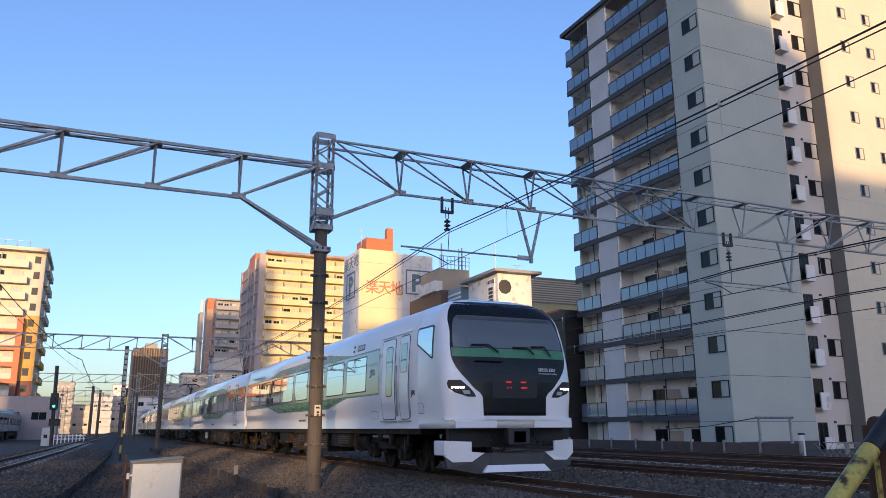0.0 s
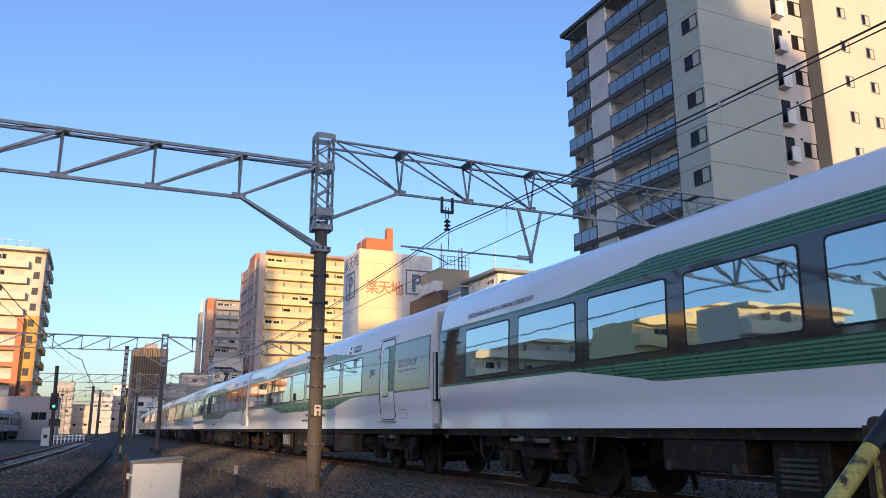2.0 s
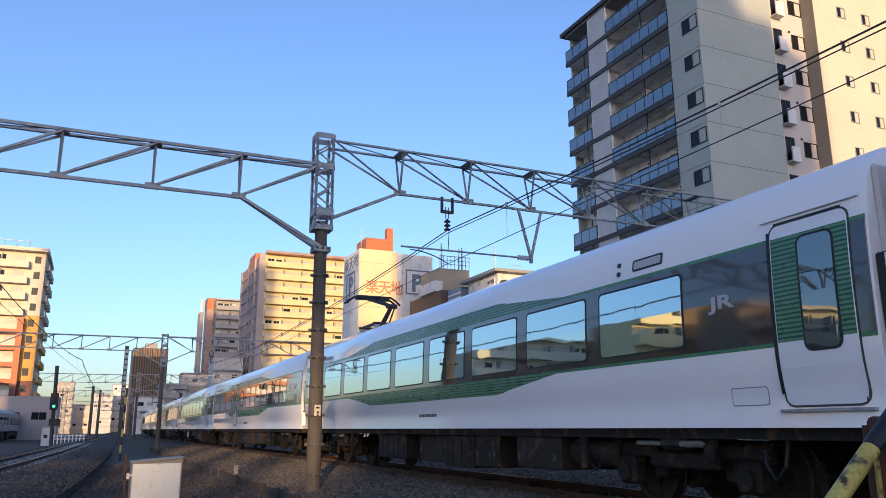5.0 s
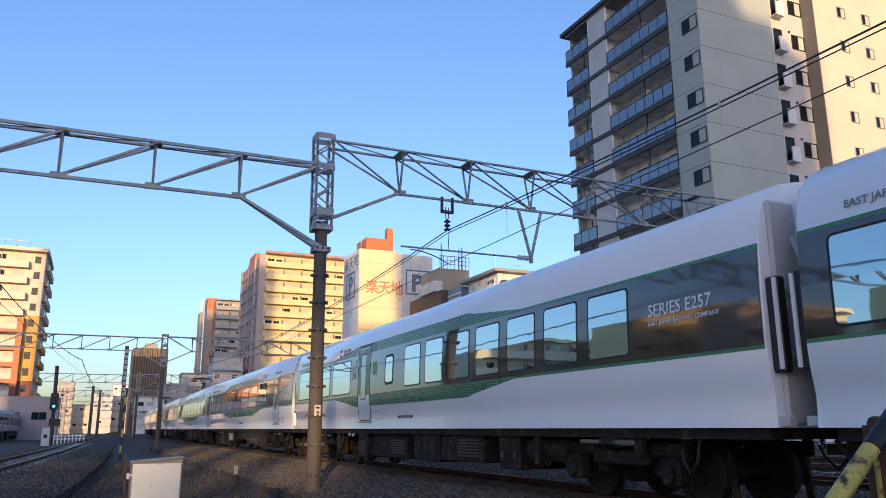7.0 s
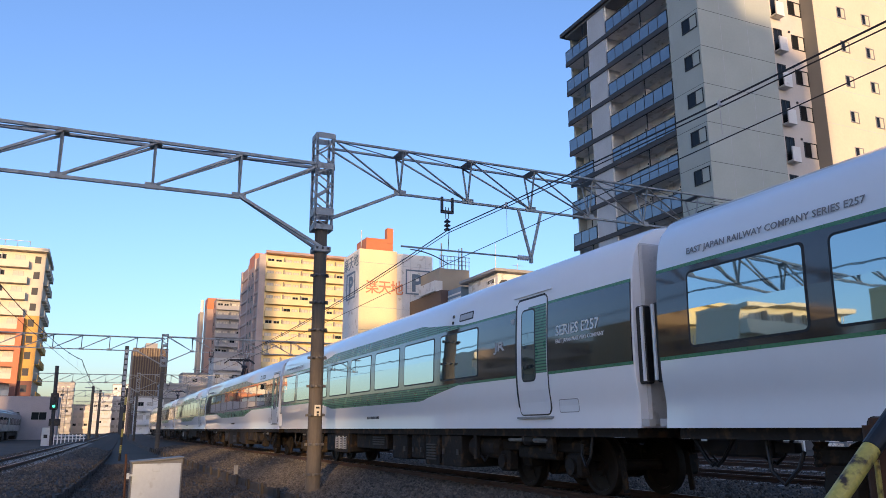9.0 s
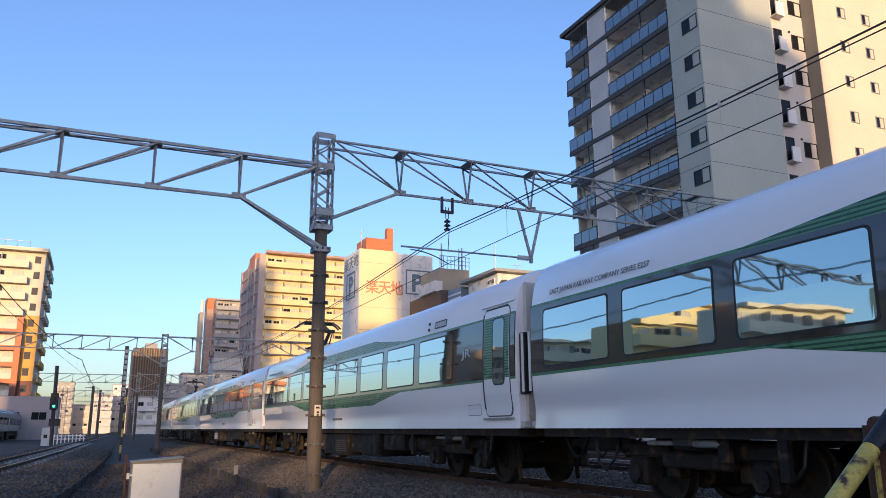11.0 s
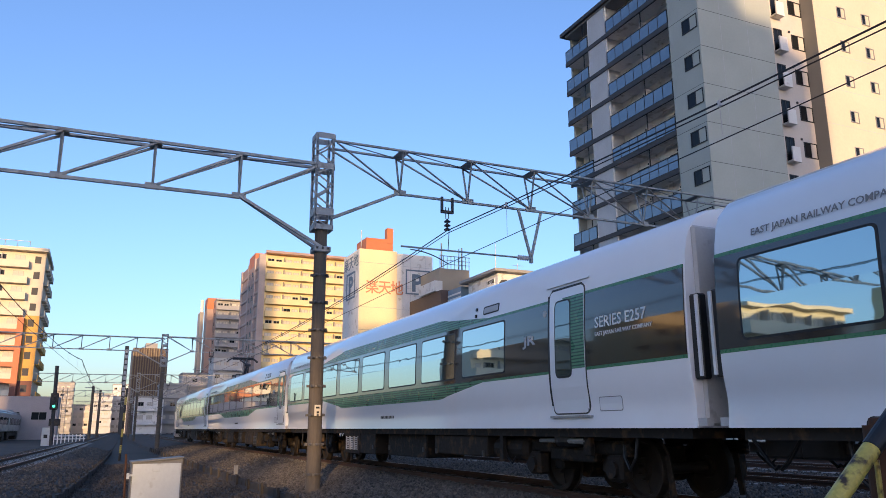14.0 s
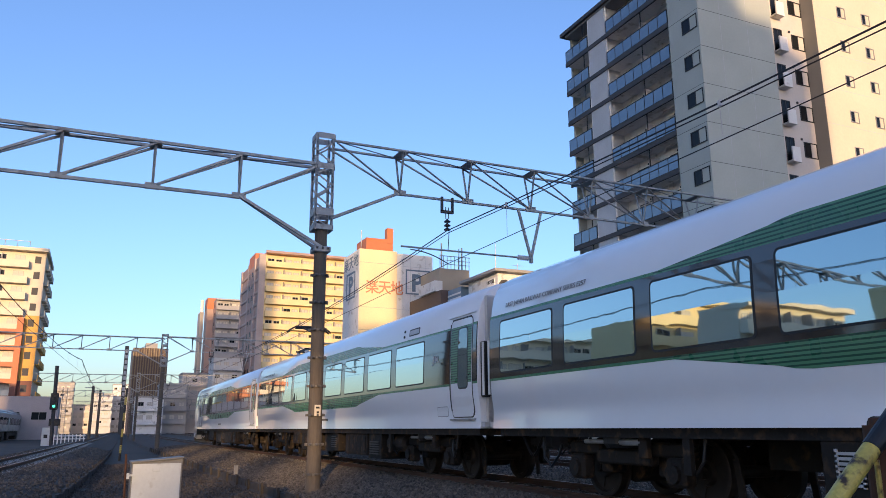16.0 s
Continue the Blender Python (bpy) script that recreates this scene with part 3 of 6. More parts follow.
    for y in spec.get("leaf_sign", ()):
        c = part("green_car_sign", skin([y - 0.15, y - 0.13, y - 0.09, y - 0.03, y, y + 0.03, y + 0.09, y + 0.13, y + 0.15], [2.30, 2.27, 2.25, 2.26, 2.28, 2.26, 2.25, 2.27, 2.30], [2.52, 2.55, 2.57, 2.56, 2.54, 2.56, 2.57, 2.55, 2.52], 0.011, sign, 3), SIGN_LEAF, car, "green four-leaf sign")
        part("sign_cross", joined(skin([y - 0.11, y + 0.11], [2.285, 2.525], [2.297, 2.537], 0.0125, sign, 1)), INK_WHITE, c)
        part("sign_cross", joined(skin([y - 0.11, y + 0.11], [2.525, 2.285], [2.537, 2.297], 0.0125, sign, 1)), INK_WHITE, c)
    for y in spec.get("notices", ()):
        part("notice", skin(*rounded(y - 0.05, y + 0.05, 2.63, 2.73, 0.045), 0.0105, sign, 2), INK_GREY, car)
    bars_on_side(10.75 if sign < 0 else 9.8, 1.205, 0.90, 0.06, 10, LOUVRE, car, sign)
    for y in spec.get("hatches", ()):
        h = part("access_hatch", skin(*rounded(y, y + 0.50, 1.20, 1.39, 0.03), 0.003, sign, 2), GANGWAY, car)
        part("hatch_lid", skin(*rounded(y + 0.01, y + 0.49, 1.21, 1.38, 0.025), 0.005, sign, 2), WHITE_TRAIN, h)


def shell(y0, y1, caps=True):
    """The car's body tube."""
    prof = [(-u, z) for z, u in SIDE] + [(u, z) for z, u in SIDE[-2::-1]]
    n = len(prof)
    v, f = [], []
    rows = [(y0, 0.985), (y0 + 0.06, 1.0), (y0 + (y1 - y0) * 0.33, 1.0), (y0 + (y1 - y0) * 0.66, 1.0), (y1 - 0.06, 1.0), (y1, 0.985)]
    for y, s in rows:
        v += [(u * s, y, 2.3 + (z - 2.3) * (s if z > 2.3 else 1)) for u, z in prof]
    for i in range(len(rows) - 1):
        f += [(n * i + k, n * i + k + 1, n * (i + 1) + k + 1, n * (i + 1) + k) for k in range(n - 1)]
        f.append((n * i + n - 1, n * i, n * (i + 1), n * (i + 1) + n - 1))
    f += [tuple(range(n - 1, -1, -1)), tuple(range(n * (len(rows) - 1), n * len(rows)))]
    return v, f


def wheelset_geo():
    g = [rod((-0.75, 0, 0), (0.75, 0, 0), 0.08, 10)]
    for s in (-1, 1):
        prof = [(0.40, 0.07), (0.43, 0.062), (0.43, -0.055), (0.458, -0.07), (0.452, -0.085), (0.37, -0.085), (0.34, -0.03), (0.16, -0.02), (0.14, -0.09), (0.10, -0.09)]
        prof2 = [(0.10, 0.09), (0.14, 0.09), (0.16, 0.03), (0.34, 0.02), (0.37, 0.07), (0.40, 0.07)]
        v, f = lathe([(r, s * (0.566 + h)) for r, h in prof2 + prof], 28, "X")
        g.append((v, f))
        g.append(block(s * 0.60 - 0.006, s * 0.60 + 0.006, -0.03, 0.03, -0.33, 0.33))
    return joined(*g)


WHEELSET = None
SPINNING = []


def bogie(car, y):
    """A bolsterless bogie: side frames, springs, axle boxes, beams and two wheelsets."""
    global WHEELSET
    b = part("bogie", block(-1.0, 1.0, y - 0.2, y + 0.2, 0.5, 0.7, 0.02), UNDER, car, "dirty brown bogie frame")
    for s in (-1, 1):
        part("side_frame", joined(block(s * 1.02 - 0.07, s * 1.02 + 0.07, y - 0.60, y + 0.60, 0.50, 0.70, 0.03), block(s * 1.02 - 0.06, s * 1.02 + 0.06, y - 1.35, y - 0.5, 0.62, 0.80, 0.03),
                                  block(s * 1.02 - 0.06, s * 1.02 + 0.06, y + 0.5, y + 1.35, 0.62, 0.80, 0.03)), UNDER, b)
    for s in (-1, 1):
        part("air_spring", lathe([(0.26, 0.72), (0.30, 0.78), (0.30, 0.86), (0.25, 0.93), (0.25, 0.98)], 14), RUBBER, b).location = (s * 1.02, y, 0)
        part("damper", joined(rod((s * 1.22, y - 0.6, 0.80), (s * 1.22, y + 0.1, 0.80), 0.045), rod((s * 1.22, y + 0.1, 0.80), (s * 1.22, y + 0.65, 0.80), 0.03)), GALV, b)
        for d in (-1.05, 1.05):
            part("axle_box", joined(block(s * 1.02 - 0.10, s * 1.02 + 0.12, y + d - 0.17, y + d + 0.17, 0.27, 0.62, 0.04), rod((s * 1.02, y + d, 0.43), (s * 1.17, y + d, 0.43), 0.12, 12)), UNDER, b)
            part("coil_spring", lathe([(0.085 if k % 2 else 0.065, 0.60 + 0.035 * k) for k in range(8)], 10), UNDER, b).location = (s * 1.02, y + d * 1.22, 0)
    for d in (-0.62, 0.62):
        part("traction_motor", joined(rod((-0.42, y + d, 0.47), (0.42, y + d, 0.47), 0.25, 12), block(-0.3, 0.3, y + d - 0.27, y + d + 0.27, 0.45, 0.74, 0.03)), UNDER, b)
        for s in (-1, 1):
            part("brake_unit", block(*sorted((s * 0.62, s * 0.92)), y + d - 0.12, y + d + 0.12, 0.36, 0.66, 0.03), UNDER, b)
    for s in (-1, 1):
        part("cable_loop", tube([(s * 1.22, y - 1.75, 0.92), (s * 1.24, y - 1.70, 0.60), (s * 1.22, y - 1.55, 0.45), (s * 1.18, y - 1.40, 0.60), (s * 1.14, y - 1.35, 0.75)], 0.022), RUBBER, b)
        part("cable_loop", tube([(s * 1.20, y + 1.80, 0.92), (s * 1.24, y + 1.72, 0.55), (s * 1.20, y + 1.60, 0.42), (s * 1.16, y + 1.45, 0.58), (s * 1.14, y + 1.38, 0.75)], 0.022), RUBBER, b)
        part("anchor_bracket", block(*sorted((s * 1.16, s * 1.26)), y - 0.72, y - 0.55, 0.60, 0.95, 0.02), UNDER, b)
        part("rail_guard", flat_bar((s * 0.6, y - 1.55, 0.62), (s * 0.6, y - 1.62, 0.08), 0.10, 0.03, (1, 0, 0)), UNDER, b)
    for d in (-1.05, 1.05):
        if WHEELSET is None:
            WHEELSET = mesh("wheelset", *wheelset_geo(), WHEEL)
        w = new("wheelset", WHEELSET)
        w.parent = b
        w.location = (0, y + d, 0.43)
        SPINNING.append(w)
    return b


def underframe(car, seed, grille, L0, L1):
    """Sole bar, equipment cases and pipes below the floor."""
    rnd = random.Random(seed)
    part("floor_pan", block(-1.36, 1.36, L0 + 0.15, L1 - 0.15, 0.86, 1.0), UNDER, car)
    # filler added along the middle to keep the gaps between the cases dark
    part("cable_duct", block(-0.34, 0.34, 5.2, 15.4, 0.50, 0.86), UNDER, car)
    if grille:
        frame_box = part("grille_case", block(-1.35, -1.26, 12.55, 13.82, 0.36, 0.86, 0.01), UNDER, car, "dark case with pale louvred grilles")
        for k in range(3):
            a = 12.68 + 0.345 * k
            part("louvre_panel", joined(*[block(-1.372, -1.345, a, a + 0.29, 0.46 + 0.046 * i, 0.487 + 0.046 * i) for i in range(7)], block(-1.372, -1.345, a, a + 0.025, 0.45, 0.79), block(-1.372, -1.345, a + 0.265, a + 0.29, 0.45, 0.79)), END_GREY, frame_box, "pale louvred grille")
    y = 5.6
    while y < 14.9:
        w = rnd.choice((0.7, 0.9, 1.3, 1.8, 2.3))
        if y + w > 15.2:
            break
        drop = rnd.choice((0.28, 0.33, 0.38, 0.5))
        for s in (-1, 1):
            out = rnd.choice((1.22, 1.3, 1.33))
            c = part("equipment_case", block(s * 0.35 if s > 0 else -out, out if s > 0 else -0.35, y, y + w, drop, 0.86, 0.02), UNDER, car, "grimy equipment case")
            kind = rnd.random()
            if kind < 0.4 and w > 0.8:
                n = 3 if w < 1.5 else 5
                for k in range(n):
                    a = y + 0.08 + (w - 0.16) * k / n
                    part("case_lid", block(*sorted((s * out, s * (out + 0.02))), a + 0.02, a + (w - 0.16) / n - 0.02, drop + 0.06, 0.80), UNDER, c)
            elif kind < 0.7:
                for k in range(6):
                    z = drop + 0.10 + 0.055 * k
                    if z < 0.78:
                        part("louvre", block(*sorted((s * out, s * (out + 0.025))), y + 0.12, y + min(w, 1.1) - 0.12, z, z + 0.028), LOUVRE, c)
            else:
                for a in (y + 0.1, y + w - 0.16):
                    part("case_latch", block(*sorted((s * out, s * (out + 0.03))), a, a + 0.06, 0.5, 0.6), LOUVRE, c)
        y += w + rnd.choice((0.12, 0.25, 0.6))
    part("air_tank", lathe([(0.10, -0.55), (0.19, -0.48), (0.19, 0.48), (0.10, 0.55)], 14, "X"), UNDER, car).matrix_basis = pose(-1.05, 5.0, 0.65, 0, 0, 90)
    for s in (-1, 1):
        part("pipe", tube([(s * 1.30, L0 + 0.6, 0.90), (s * 1.30, 10.0, 0.90), (s * 1.30, L1 - 0.6, 0.90)], 0.03), UNDER, car)
        for yy in (4.95, 15.6):
            part("hanger", block(*sorted((s * 1.28, s * 1.34)), yy, yy + 0.12, 0.45, 0.95), UNDER, car)


def pantograph(car, y, sign=1):
    """Single-arm pantograph, raised to the contact wire; y is the hinge end of its base."""
    p = part("pantograph_frame", joined(block(-0.65, 0.65, y - 0.06, y + 0.06, 3.84, 3.9), block(-0.65, 0.65, y - 1.3, y - 1.2, 3.84, 3.9),
                                        block(-0.6, -0.52, y - 1.3, y, 3.84, 3.9), block(0.52, 0.6, y - 1.3, y, 3.84, 3.9)), DARK_STEEL, car, "black single-arm pantograph base frame")
    for sx in (-0.56, 0.56):
        for yy in (y, y - 1.25):
            part("insulator", lathe([(0.05, 3.66), (0.09, 3.70), (0.06, 3.74), (0.09, 3.78), (0.05, 3.84)], 10), INK_GREY, p).location = (sx, yy, 0)
    knee = (0, y - 0.95, 4.42)
    part("lower_arm", joined(rod((0, y - 0.05, 3.92), knee, 0.075, 8, 0.06), rod((-0.16, y - 0.95, 4.42), (0.16, y - 0.95, 4.42), 0.07)), DARK_STEEL, p)
    part("thrust_rod", rod((0.14, y - 0.3, 3.92), (0.05, y - 1.08, 4.38), 0.025), DARK_STEEL, p)
    part("upper_arm", joined(rod(knee, (-0.2, y + 0.72, 4.88), 0.04), rod(knee, (0.2, y + 0.72, 4.88), 0.04), rod((-0.3, y + 0.72, 4.88), (0.3, y + 0.72, 4.88), 0.022)), DARK_STEEL, p)
    geo = []
    for d in (-0.14, 0.14):
        geo.append(tube([(-0.86, y + 0.75 + d, 4.72), (-0.74, y + 0.75 + d, 4.83), (-0.55, y + 0.75 + d, 4.945), (0.55, y + 0.75 + d, 4.945), (0.74, y + 0.75 + d, 4.83), (0.86, y + 0.75 + d, 4.72)], 0.034))
    geo.append(block(-0.55, 0.55, y + 0.70, y + 0.80, 4.85, 4.92))
    geo.append(block(-0.28, -0.24, y + 0.58, y + 0.92, 4.87, 4.94))
    geo.append(block(0.24, 0.28, y + 0.58, y + 0.92, 4.87, 4.94))
    part("collector_head", joined(*geo), DARK_STEEL, p)


def car_end(car, y, d):
    """Gangway bellows, end panel, side rubber curtain and jumper at a coupled end; d points outwards."""
    g = part("gangway", joined(block(-0.55, 0.55, *sorted((y, y + d * 0.24)), 1.12, 3.25, 0.04)), RUBBER, car, "black rubber gangway bellows")
    for s in (-1, 1):
        part("end_curtain", block(*sorted((s * 1.27, s * 1.40)), *sorted((y - d * 0.01, y + d * 0.15)), 1.52, 2.50, 0.02), RUBBER, car, "black rubber curtain")
        part("curtain_edge", block(*sorted((s * 1.40, s * 1.425)), *sorted((y + d * 0.11, y + d * 0.15)), 1.55, 2.48), INK_WHITE, car)
        part("end_pillar", block(*sorted((s * 0.9, s * 1.30)), *sorted((y - d * 0.02, y + d * 0.05)), 1.0, 3.35, 0.03), END_GREY, car)
        part("jumper_cable", tube([(s * 1.0, y + d * 0.05, 2.95), (s * 1.05, y + d * 0.17, 2.75), (s * 1.1, y + d * 0.22, 2.6), (s * 1.0, y + d * 0.23, 2.45)], 0.03), END_GREY, car)
        part("lifting_lug", block(*sorted((s * 1.30, s * 1.40)), *sorted((y, y + d * 0.14)), 1.0, 1.09), END_GREY, car)
    part("coupler", joined(block(-0.13, 0.13, *sorted((y - d * 0.3, y + d * 0.25)), 0.62, 0.88, 0.03), block(-0.06, 0.06, *sorted((y - d * 0.6, y)), 0.68, 0.8)), DARK_STEEL, car)
    for s in (-0.5, 0.5):
        part("brake_hose", tube([(s, y - d * 0.1, 0.85), (s, y + d * 0.1, 0.6), (s, y + d * 0.2, 0.52), (s, y + d * 0.25, 0.55)], 0.025), RUBBER, car)


# nose of the end cars, in the head car's space: the front looks along -y
NOSE = [(0.98, -1.40), (1.10, -1.44), (1.3, -1.45), (1.6, -1.45), (1.9, -1.44), (2.2, -1.40), (2.5, -1.34), (2.8, -1.26), (3.0, -1.19), (3.2, -1.11), (3.35, -1.03), (3.48, -0.92), (3.58, -0.76), (3.65, -0.55), (3.69, -0.25)]
NOSE_N, NOSE_D, NOSE_BACK = 4.0, 0.52, 0.45


def nose_front(z):
    return float(np.interp(z, [p[0] for p in NOSE], [p[1] for p in NOSE])) + 0.39


def nose_y(u, z):
    w = side_u(z)
    a = min(abs(u) / w, 0.9999)
    return nose_front(z) + NOSE_D * (1 - (1 - a ** NOSE_N) ** (1 / NOSE_N))


def nose_shell():
    zs = [p[0] for p in NOSE]
    n = 24
    v, f = [], []
    for z in zs:
        w, y0 = side_u(z), nose_front(z)
        row = [(-w, NOSE_BACK, z)]
        for k in range(n + 1):
            th = -math.pi / 2 + math.pi * k / n
            row.append((w * math.copysign(abs(math.sin(th)) ** (2 / NOSE_N), th), y0 + NOSE_D * (1 - abs(math.cos(th)) ** (2 / NOSE_N)), z))
        row.append((w, NOSE_BACK, z))
        v += row
    m = n + 3
    for i in range(len(zs) - 1):
        f += [(m * i + k, m * i + k + 1, m * (i + 1) + k + 1, m * (i + 1) + k) for k in range(m - 1)]
    f += [tuple(range(m * (len(zs) - 1), m * len(zs))), tuple(range(m - 1, -1, -1))]
    return v, f


def nose_panel(levels, off, n=16):
    """A panel on the nose: levels are (z, from u, to u)."""
    v, f = [], []
    for z, a, b in levels:
        w = side_u(z)
        ta, tb = [math.copysign(math.asin(min(abs(q) / w, 1.0) ** (NOSE_N / 2)), q) for q in (a, b)]
        for k in range(n + 1):
            th = ta + (tb - ta) * k / n
            u = w * math.copysign(abs(math.sin(th)) ** (2 / NOSE_N), th)
            v.append((u + math.copysign(off * 0.8 * (abs(u) / w) ** 6, u), nose_y(u, z) - off, z))
    m = n + 1
    for i in range(len(levels) - 1):
        f += [(m * i + k, m * i + k + 1, m * (i + 1) + k + 1, m * (i + 1) + k) for k in range(n)]
    rim = [k for k in range(m)] + [m * i + n for i in range(1, len(levels))] + [m * (len(levels) - 1) + k for k in range(n - 1, -1, -1)] + [m * i for i in range(len(levels) - 2, 0, -1)]
    q = len(v)
    v += [(v[i][0] * 0.995, v[i][1] + off + 0.03, v[i][2] - 0.004) for i in rim]
    for k in range(len(rim)):
        k2 = (k + 1) % len(rim)
        f.append((rim[k], q + k, q + k2, rim[k2]))
    return v, f


def fine_levels(pairs, n=14):
    """Interpolates (z, half-width) pairs into symmetric levels."""
    zs = [p[0] for p in pairs]
    out = []
    for k in range(n + 1):
        z = zs[0] + (zs[-1] - zs[0]) * k / n
        h = float(np.interp(z, zs, [p[1] for p in pairs]))
        out.append((z, -h, h))
    return out


MASK_BLACK = material("front_mask_black", (0.008, 0.008, 0.009), 0.22, vary=0.05, coat=0.1, spec=0.3)
SCREEN_GLASS = tinted_glass("windscreen_glass", (0.10, 0.105, 0.10), 0.03, 0.5, 0.3)
LAMP_GLOW = glowing("headlamp_led", (1.0, 0.97, 0.9), 4.0)
LED_RED = glowing("display_led", (1.0, 0.03, 0.06), 0.12)
GREY_PLOUGH = material("plough_grey", (0.07, 0.072, 0.075), 0.5, vary=0.12, scale=3)


def cab(car):
    """The driver's end: nose, black mask, windscreen, lamps, display, coupler and obstacle deflector."""
    part("nose", nose_shell(), WHITE_TRAIN, car, "rounded white nose", smooth=True)
    lev = [(1.22, 0.70), (1.62, 0.72), (1.75, 0.90), (2.05, 1.17), (2.2, 1.26), (2.35, 1.305), (2.6, 1.305), (2.9, 1.27)] + [(z, side_u(z) * 0.905) for z in (3.1, 3.2, 3.35, 3.48, 3.58, 3.65, 3.685)]
    mask = part("front_mask", nose_panel(fine_levels(lev, 34), 0.008, 22), MASK_BLACK, car, "glossy black front mask")
    part("windscreen", nose_panel(fine_levels([(2.55, 1.25), (2.7, 1.25), (3.0, 1.21), (3.15, 1.16), (3.22, 1.08)], 10), 0.016, 20), SCREEN_GLASS, mask, "wide dark windscreen")
    part("screen_top_tint", nose_panel(fine_levels([(3.13, 1.12), (3.2, 1.07)], 3), 0.019, 20), GREY_PLOUGH, mask)
    part("green_belt", nose_panel(fine_levels([(2.36, 1.285), (2.54, 1.29)], 3), 0.013, 20), GREEN_EDGE, mask, "green belt below the windscreen")
    part("display_frame", nose_panel(fine_levels([(1.56, 0.50), (2.02, 0.50)], 3), 0.013, 8), RUBBER, mask)
    for u0, u1, z in ((-0.22, -0.08, 1.86), (0.12, 0.26, 1.86), (-0.20, -0.15, 1.75), (-0.12, -0.08, 1.75), (0.12, 0.28, 1.75)):
        part("led_bar", nose_panel([(z, u0 + 0.02, u1), (z + 0.026, u0 + 0.02, u1)], 0.02, 3), LED_RED, mask)
    for u0, z0, u1, z1 in ((-0.90, 2.60, -0.32, 2.46), (0.02, 2.57, 0.50, 2.44), (0.46, 2.60, 0.90, 2.42)):
        pts = [(u0, nose_y(u0, z0) - 0.05, z0), ((u0 + u1) / 2 + 0.08, nose_y((u0 + u1) / 2, z0) - 0.06, z0 + 0.01), (u1, nose_y(u1, z1) - 0.05, z1)]
        part("wiper", tube(pts, 0.018), RUBBER, mask)
    part("handrail", tube([(u, nose_y(u, 2.28) - 0.05, 2.28) for u in (-0.85, -0.55, -0.25)], 0.014), RUBBER, mask)
    V, F = words("SERIES E257", 0.09, 0.003)
    part("series_lettering", ([(0.56 + x * 0.95, nose_y(min(0.56 + x, 1.35), 2.12) - 0.03 + y, 2.10 + z) for x, y, z in V], F), INK_WHITE, mask)
    V, F = words("EAST JAPAN RAILWAY COMPANY", 0.034, 0.003)
    part("company_lettering", ([(0.56 + x * 0.9, nose_y(min(0.56 + x, 1.35), 2.05) - 0.03 + y, 2.04 + z) for x, y, z in V], F), INK_WHITE, mask)
    part("roof_lamp", nose_panel([(3.47, -0.2, 0.0), (3.49, -0.24, 0.04), (3.53, -0.24, 0.04), (3.55, -0.2, 0.0)], 0.016, 6), RUBBER, mask)
    for s in (-1, 1):
        def lv(lst, off):
            return nose_panel([(z, *sorted((s * a, s * b))) for z, a, b in lst], off, 8)
        h = part("headlamp", lv([(1.58, 0.86, 1.02), (1.66, 0.90, 1.27), (1.75, 0.98, 1.38), (1.84, 1.09, 1.40), (1.90, 1.16, 1.38)], 0.010), RUBBER, car, "black headlamp with white lights")
        for k in range(5):
            part("lamp_unit", lv([(1.74, 1.10 + 0.05 * k, 1.128 + 0.05 * k), (1.772, 1.10 + 0.05 * k, 1.128 + 0.05 * k)], 0.022), LAMP_GLOW, h)
        part("tail_lamp", lv([(1.63, 0.98, 1.10), (1.70, 1.0, 1.14)], 0.02), INK_GREY, h)
        part("side_window", skin([-0.34, -0.28, 0.46, 0.53], [2.36, 2.36, 2.68, 2.72], [3.02, 3.05, 3.06, 3.02], 0.010, s, 4), RUBBER, car)
        part("side_pane", skin([-0.30, -0.26, 0.45, 0.48], [2.40, 2.41, 2.72, 2.75], [2.99, 3.01, 3.02, 3.0], 0.014, s, 4), TRAIN_GLASS, car)
        part("bumper_lip", nose_panel([(1.13, *sorted((s * 0.70, s * 1.40))), (1.18, *sorted((s * 0.70, s * 1.42)))], 0.05, 8), WHITE_TRAIN, car)
        # deflector wings
        def plate(pts, y, th, lean=0.0):
            """An upright plate from (u, z) corners, th thick, leaning forward at the foot."""
            fr = [(s * u, y + 0.28 * max(0, abs(u) - 0.75) + lean * z, z) for u, z in pts]
            n = len(fr)
            v = fr + [(x, yy + th, z) for x, yy, z in fr]
            f = [tuple(range(n)), tuple(range(2 * n - 1, n - 1, -1))] + [(k, n + k, n + (k + 1) % n, (k + 1) % n) for k in range(n)]
            return v, (f if s < 0 else [q[::-1] for q in f])
        w = part("deflector_wing", plate([(1.45, 0.75), (0.93, 0.73), (0.93, 0.54), (0.68, 0.52), (0.92, 0.36), (1.28, 0.35), (1.45, 0.47)], -1.02, 0.05), WHITE_TRAIN, car, "white obstacle deflector wing")
        part("wing_cheek", block(*sorted((s * 1.40, s * 1.455)), -0.86, -0.35, 0.47, 0.75, 0.015), WHITE_TRAIN, w)
        part("plough_side", plate([(0.68, 0.52), (0.92, 0.355), (1.28, 0.345), (1.42, 0.46), (1.38, 0.24), (0.80, 0.13), (0.55, 0.13), (0.55, 0.52)], -1.01, 0.06), GREY_PLOUGH, car)
    part("bumper_lip_middle", nose_panel([(1.14, -0.70, 0.70), (1.19, -0.70, 0.70)], 0.05, 8), WHITE_TRAIN, car)
    for x0, x1 in ((-1.30, -0.42), (0.42, 1.30)):
        part("apron", block(x0, x1, -1.08, -0.98, 0.985, 1.13, 0.01), WHITE_TRAIN, car)
    part("plough", block(-0.56, 0.56, -1.04, -0.86, 0.13, 0.51, 0.02), GREY_PLOUGH, car, "dark grey plough plate")
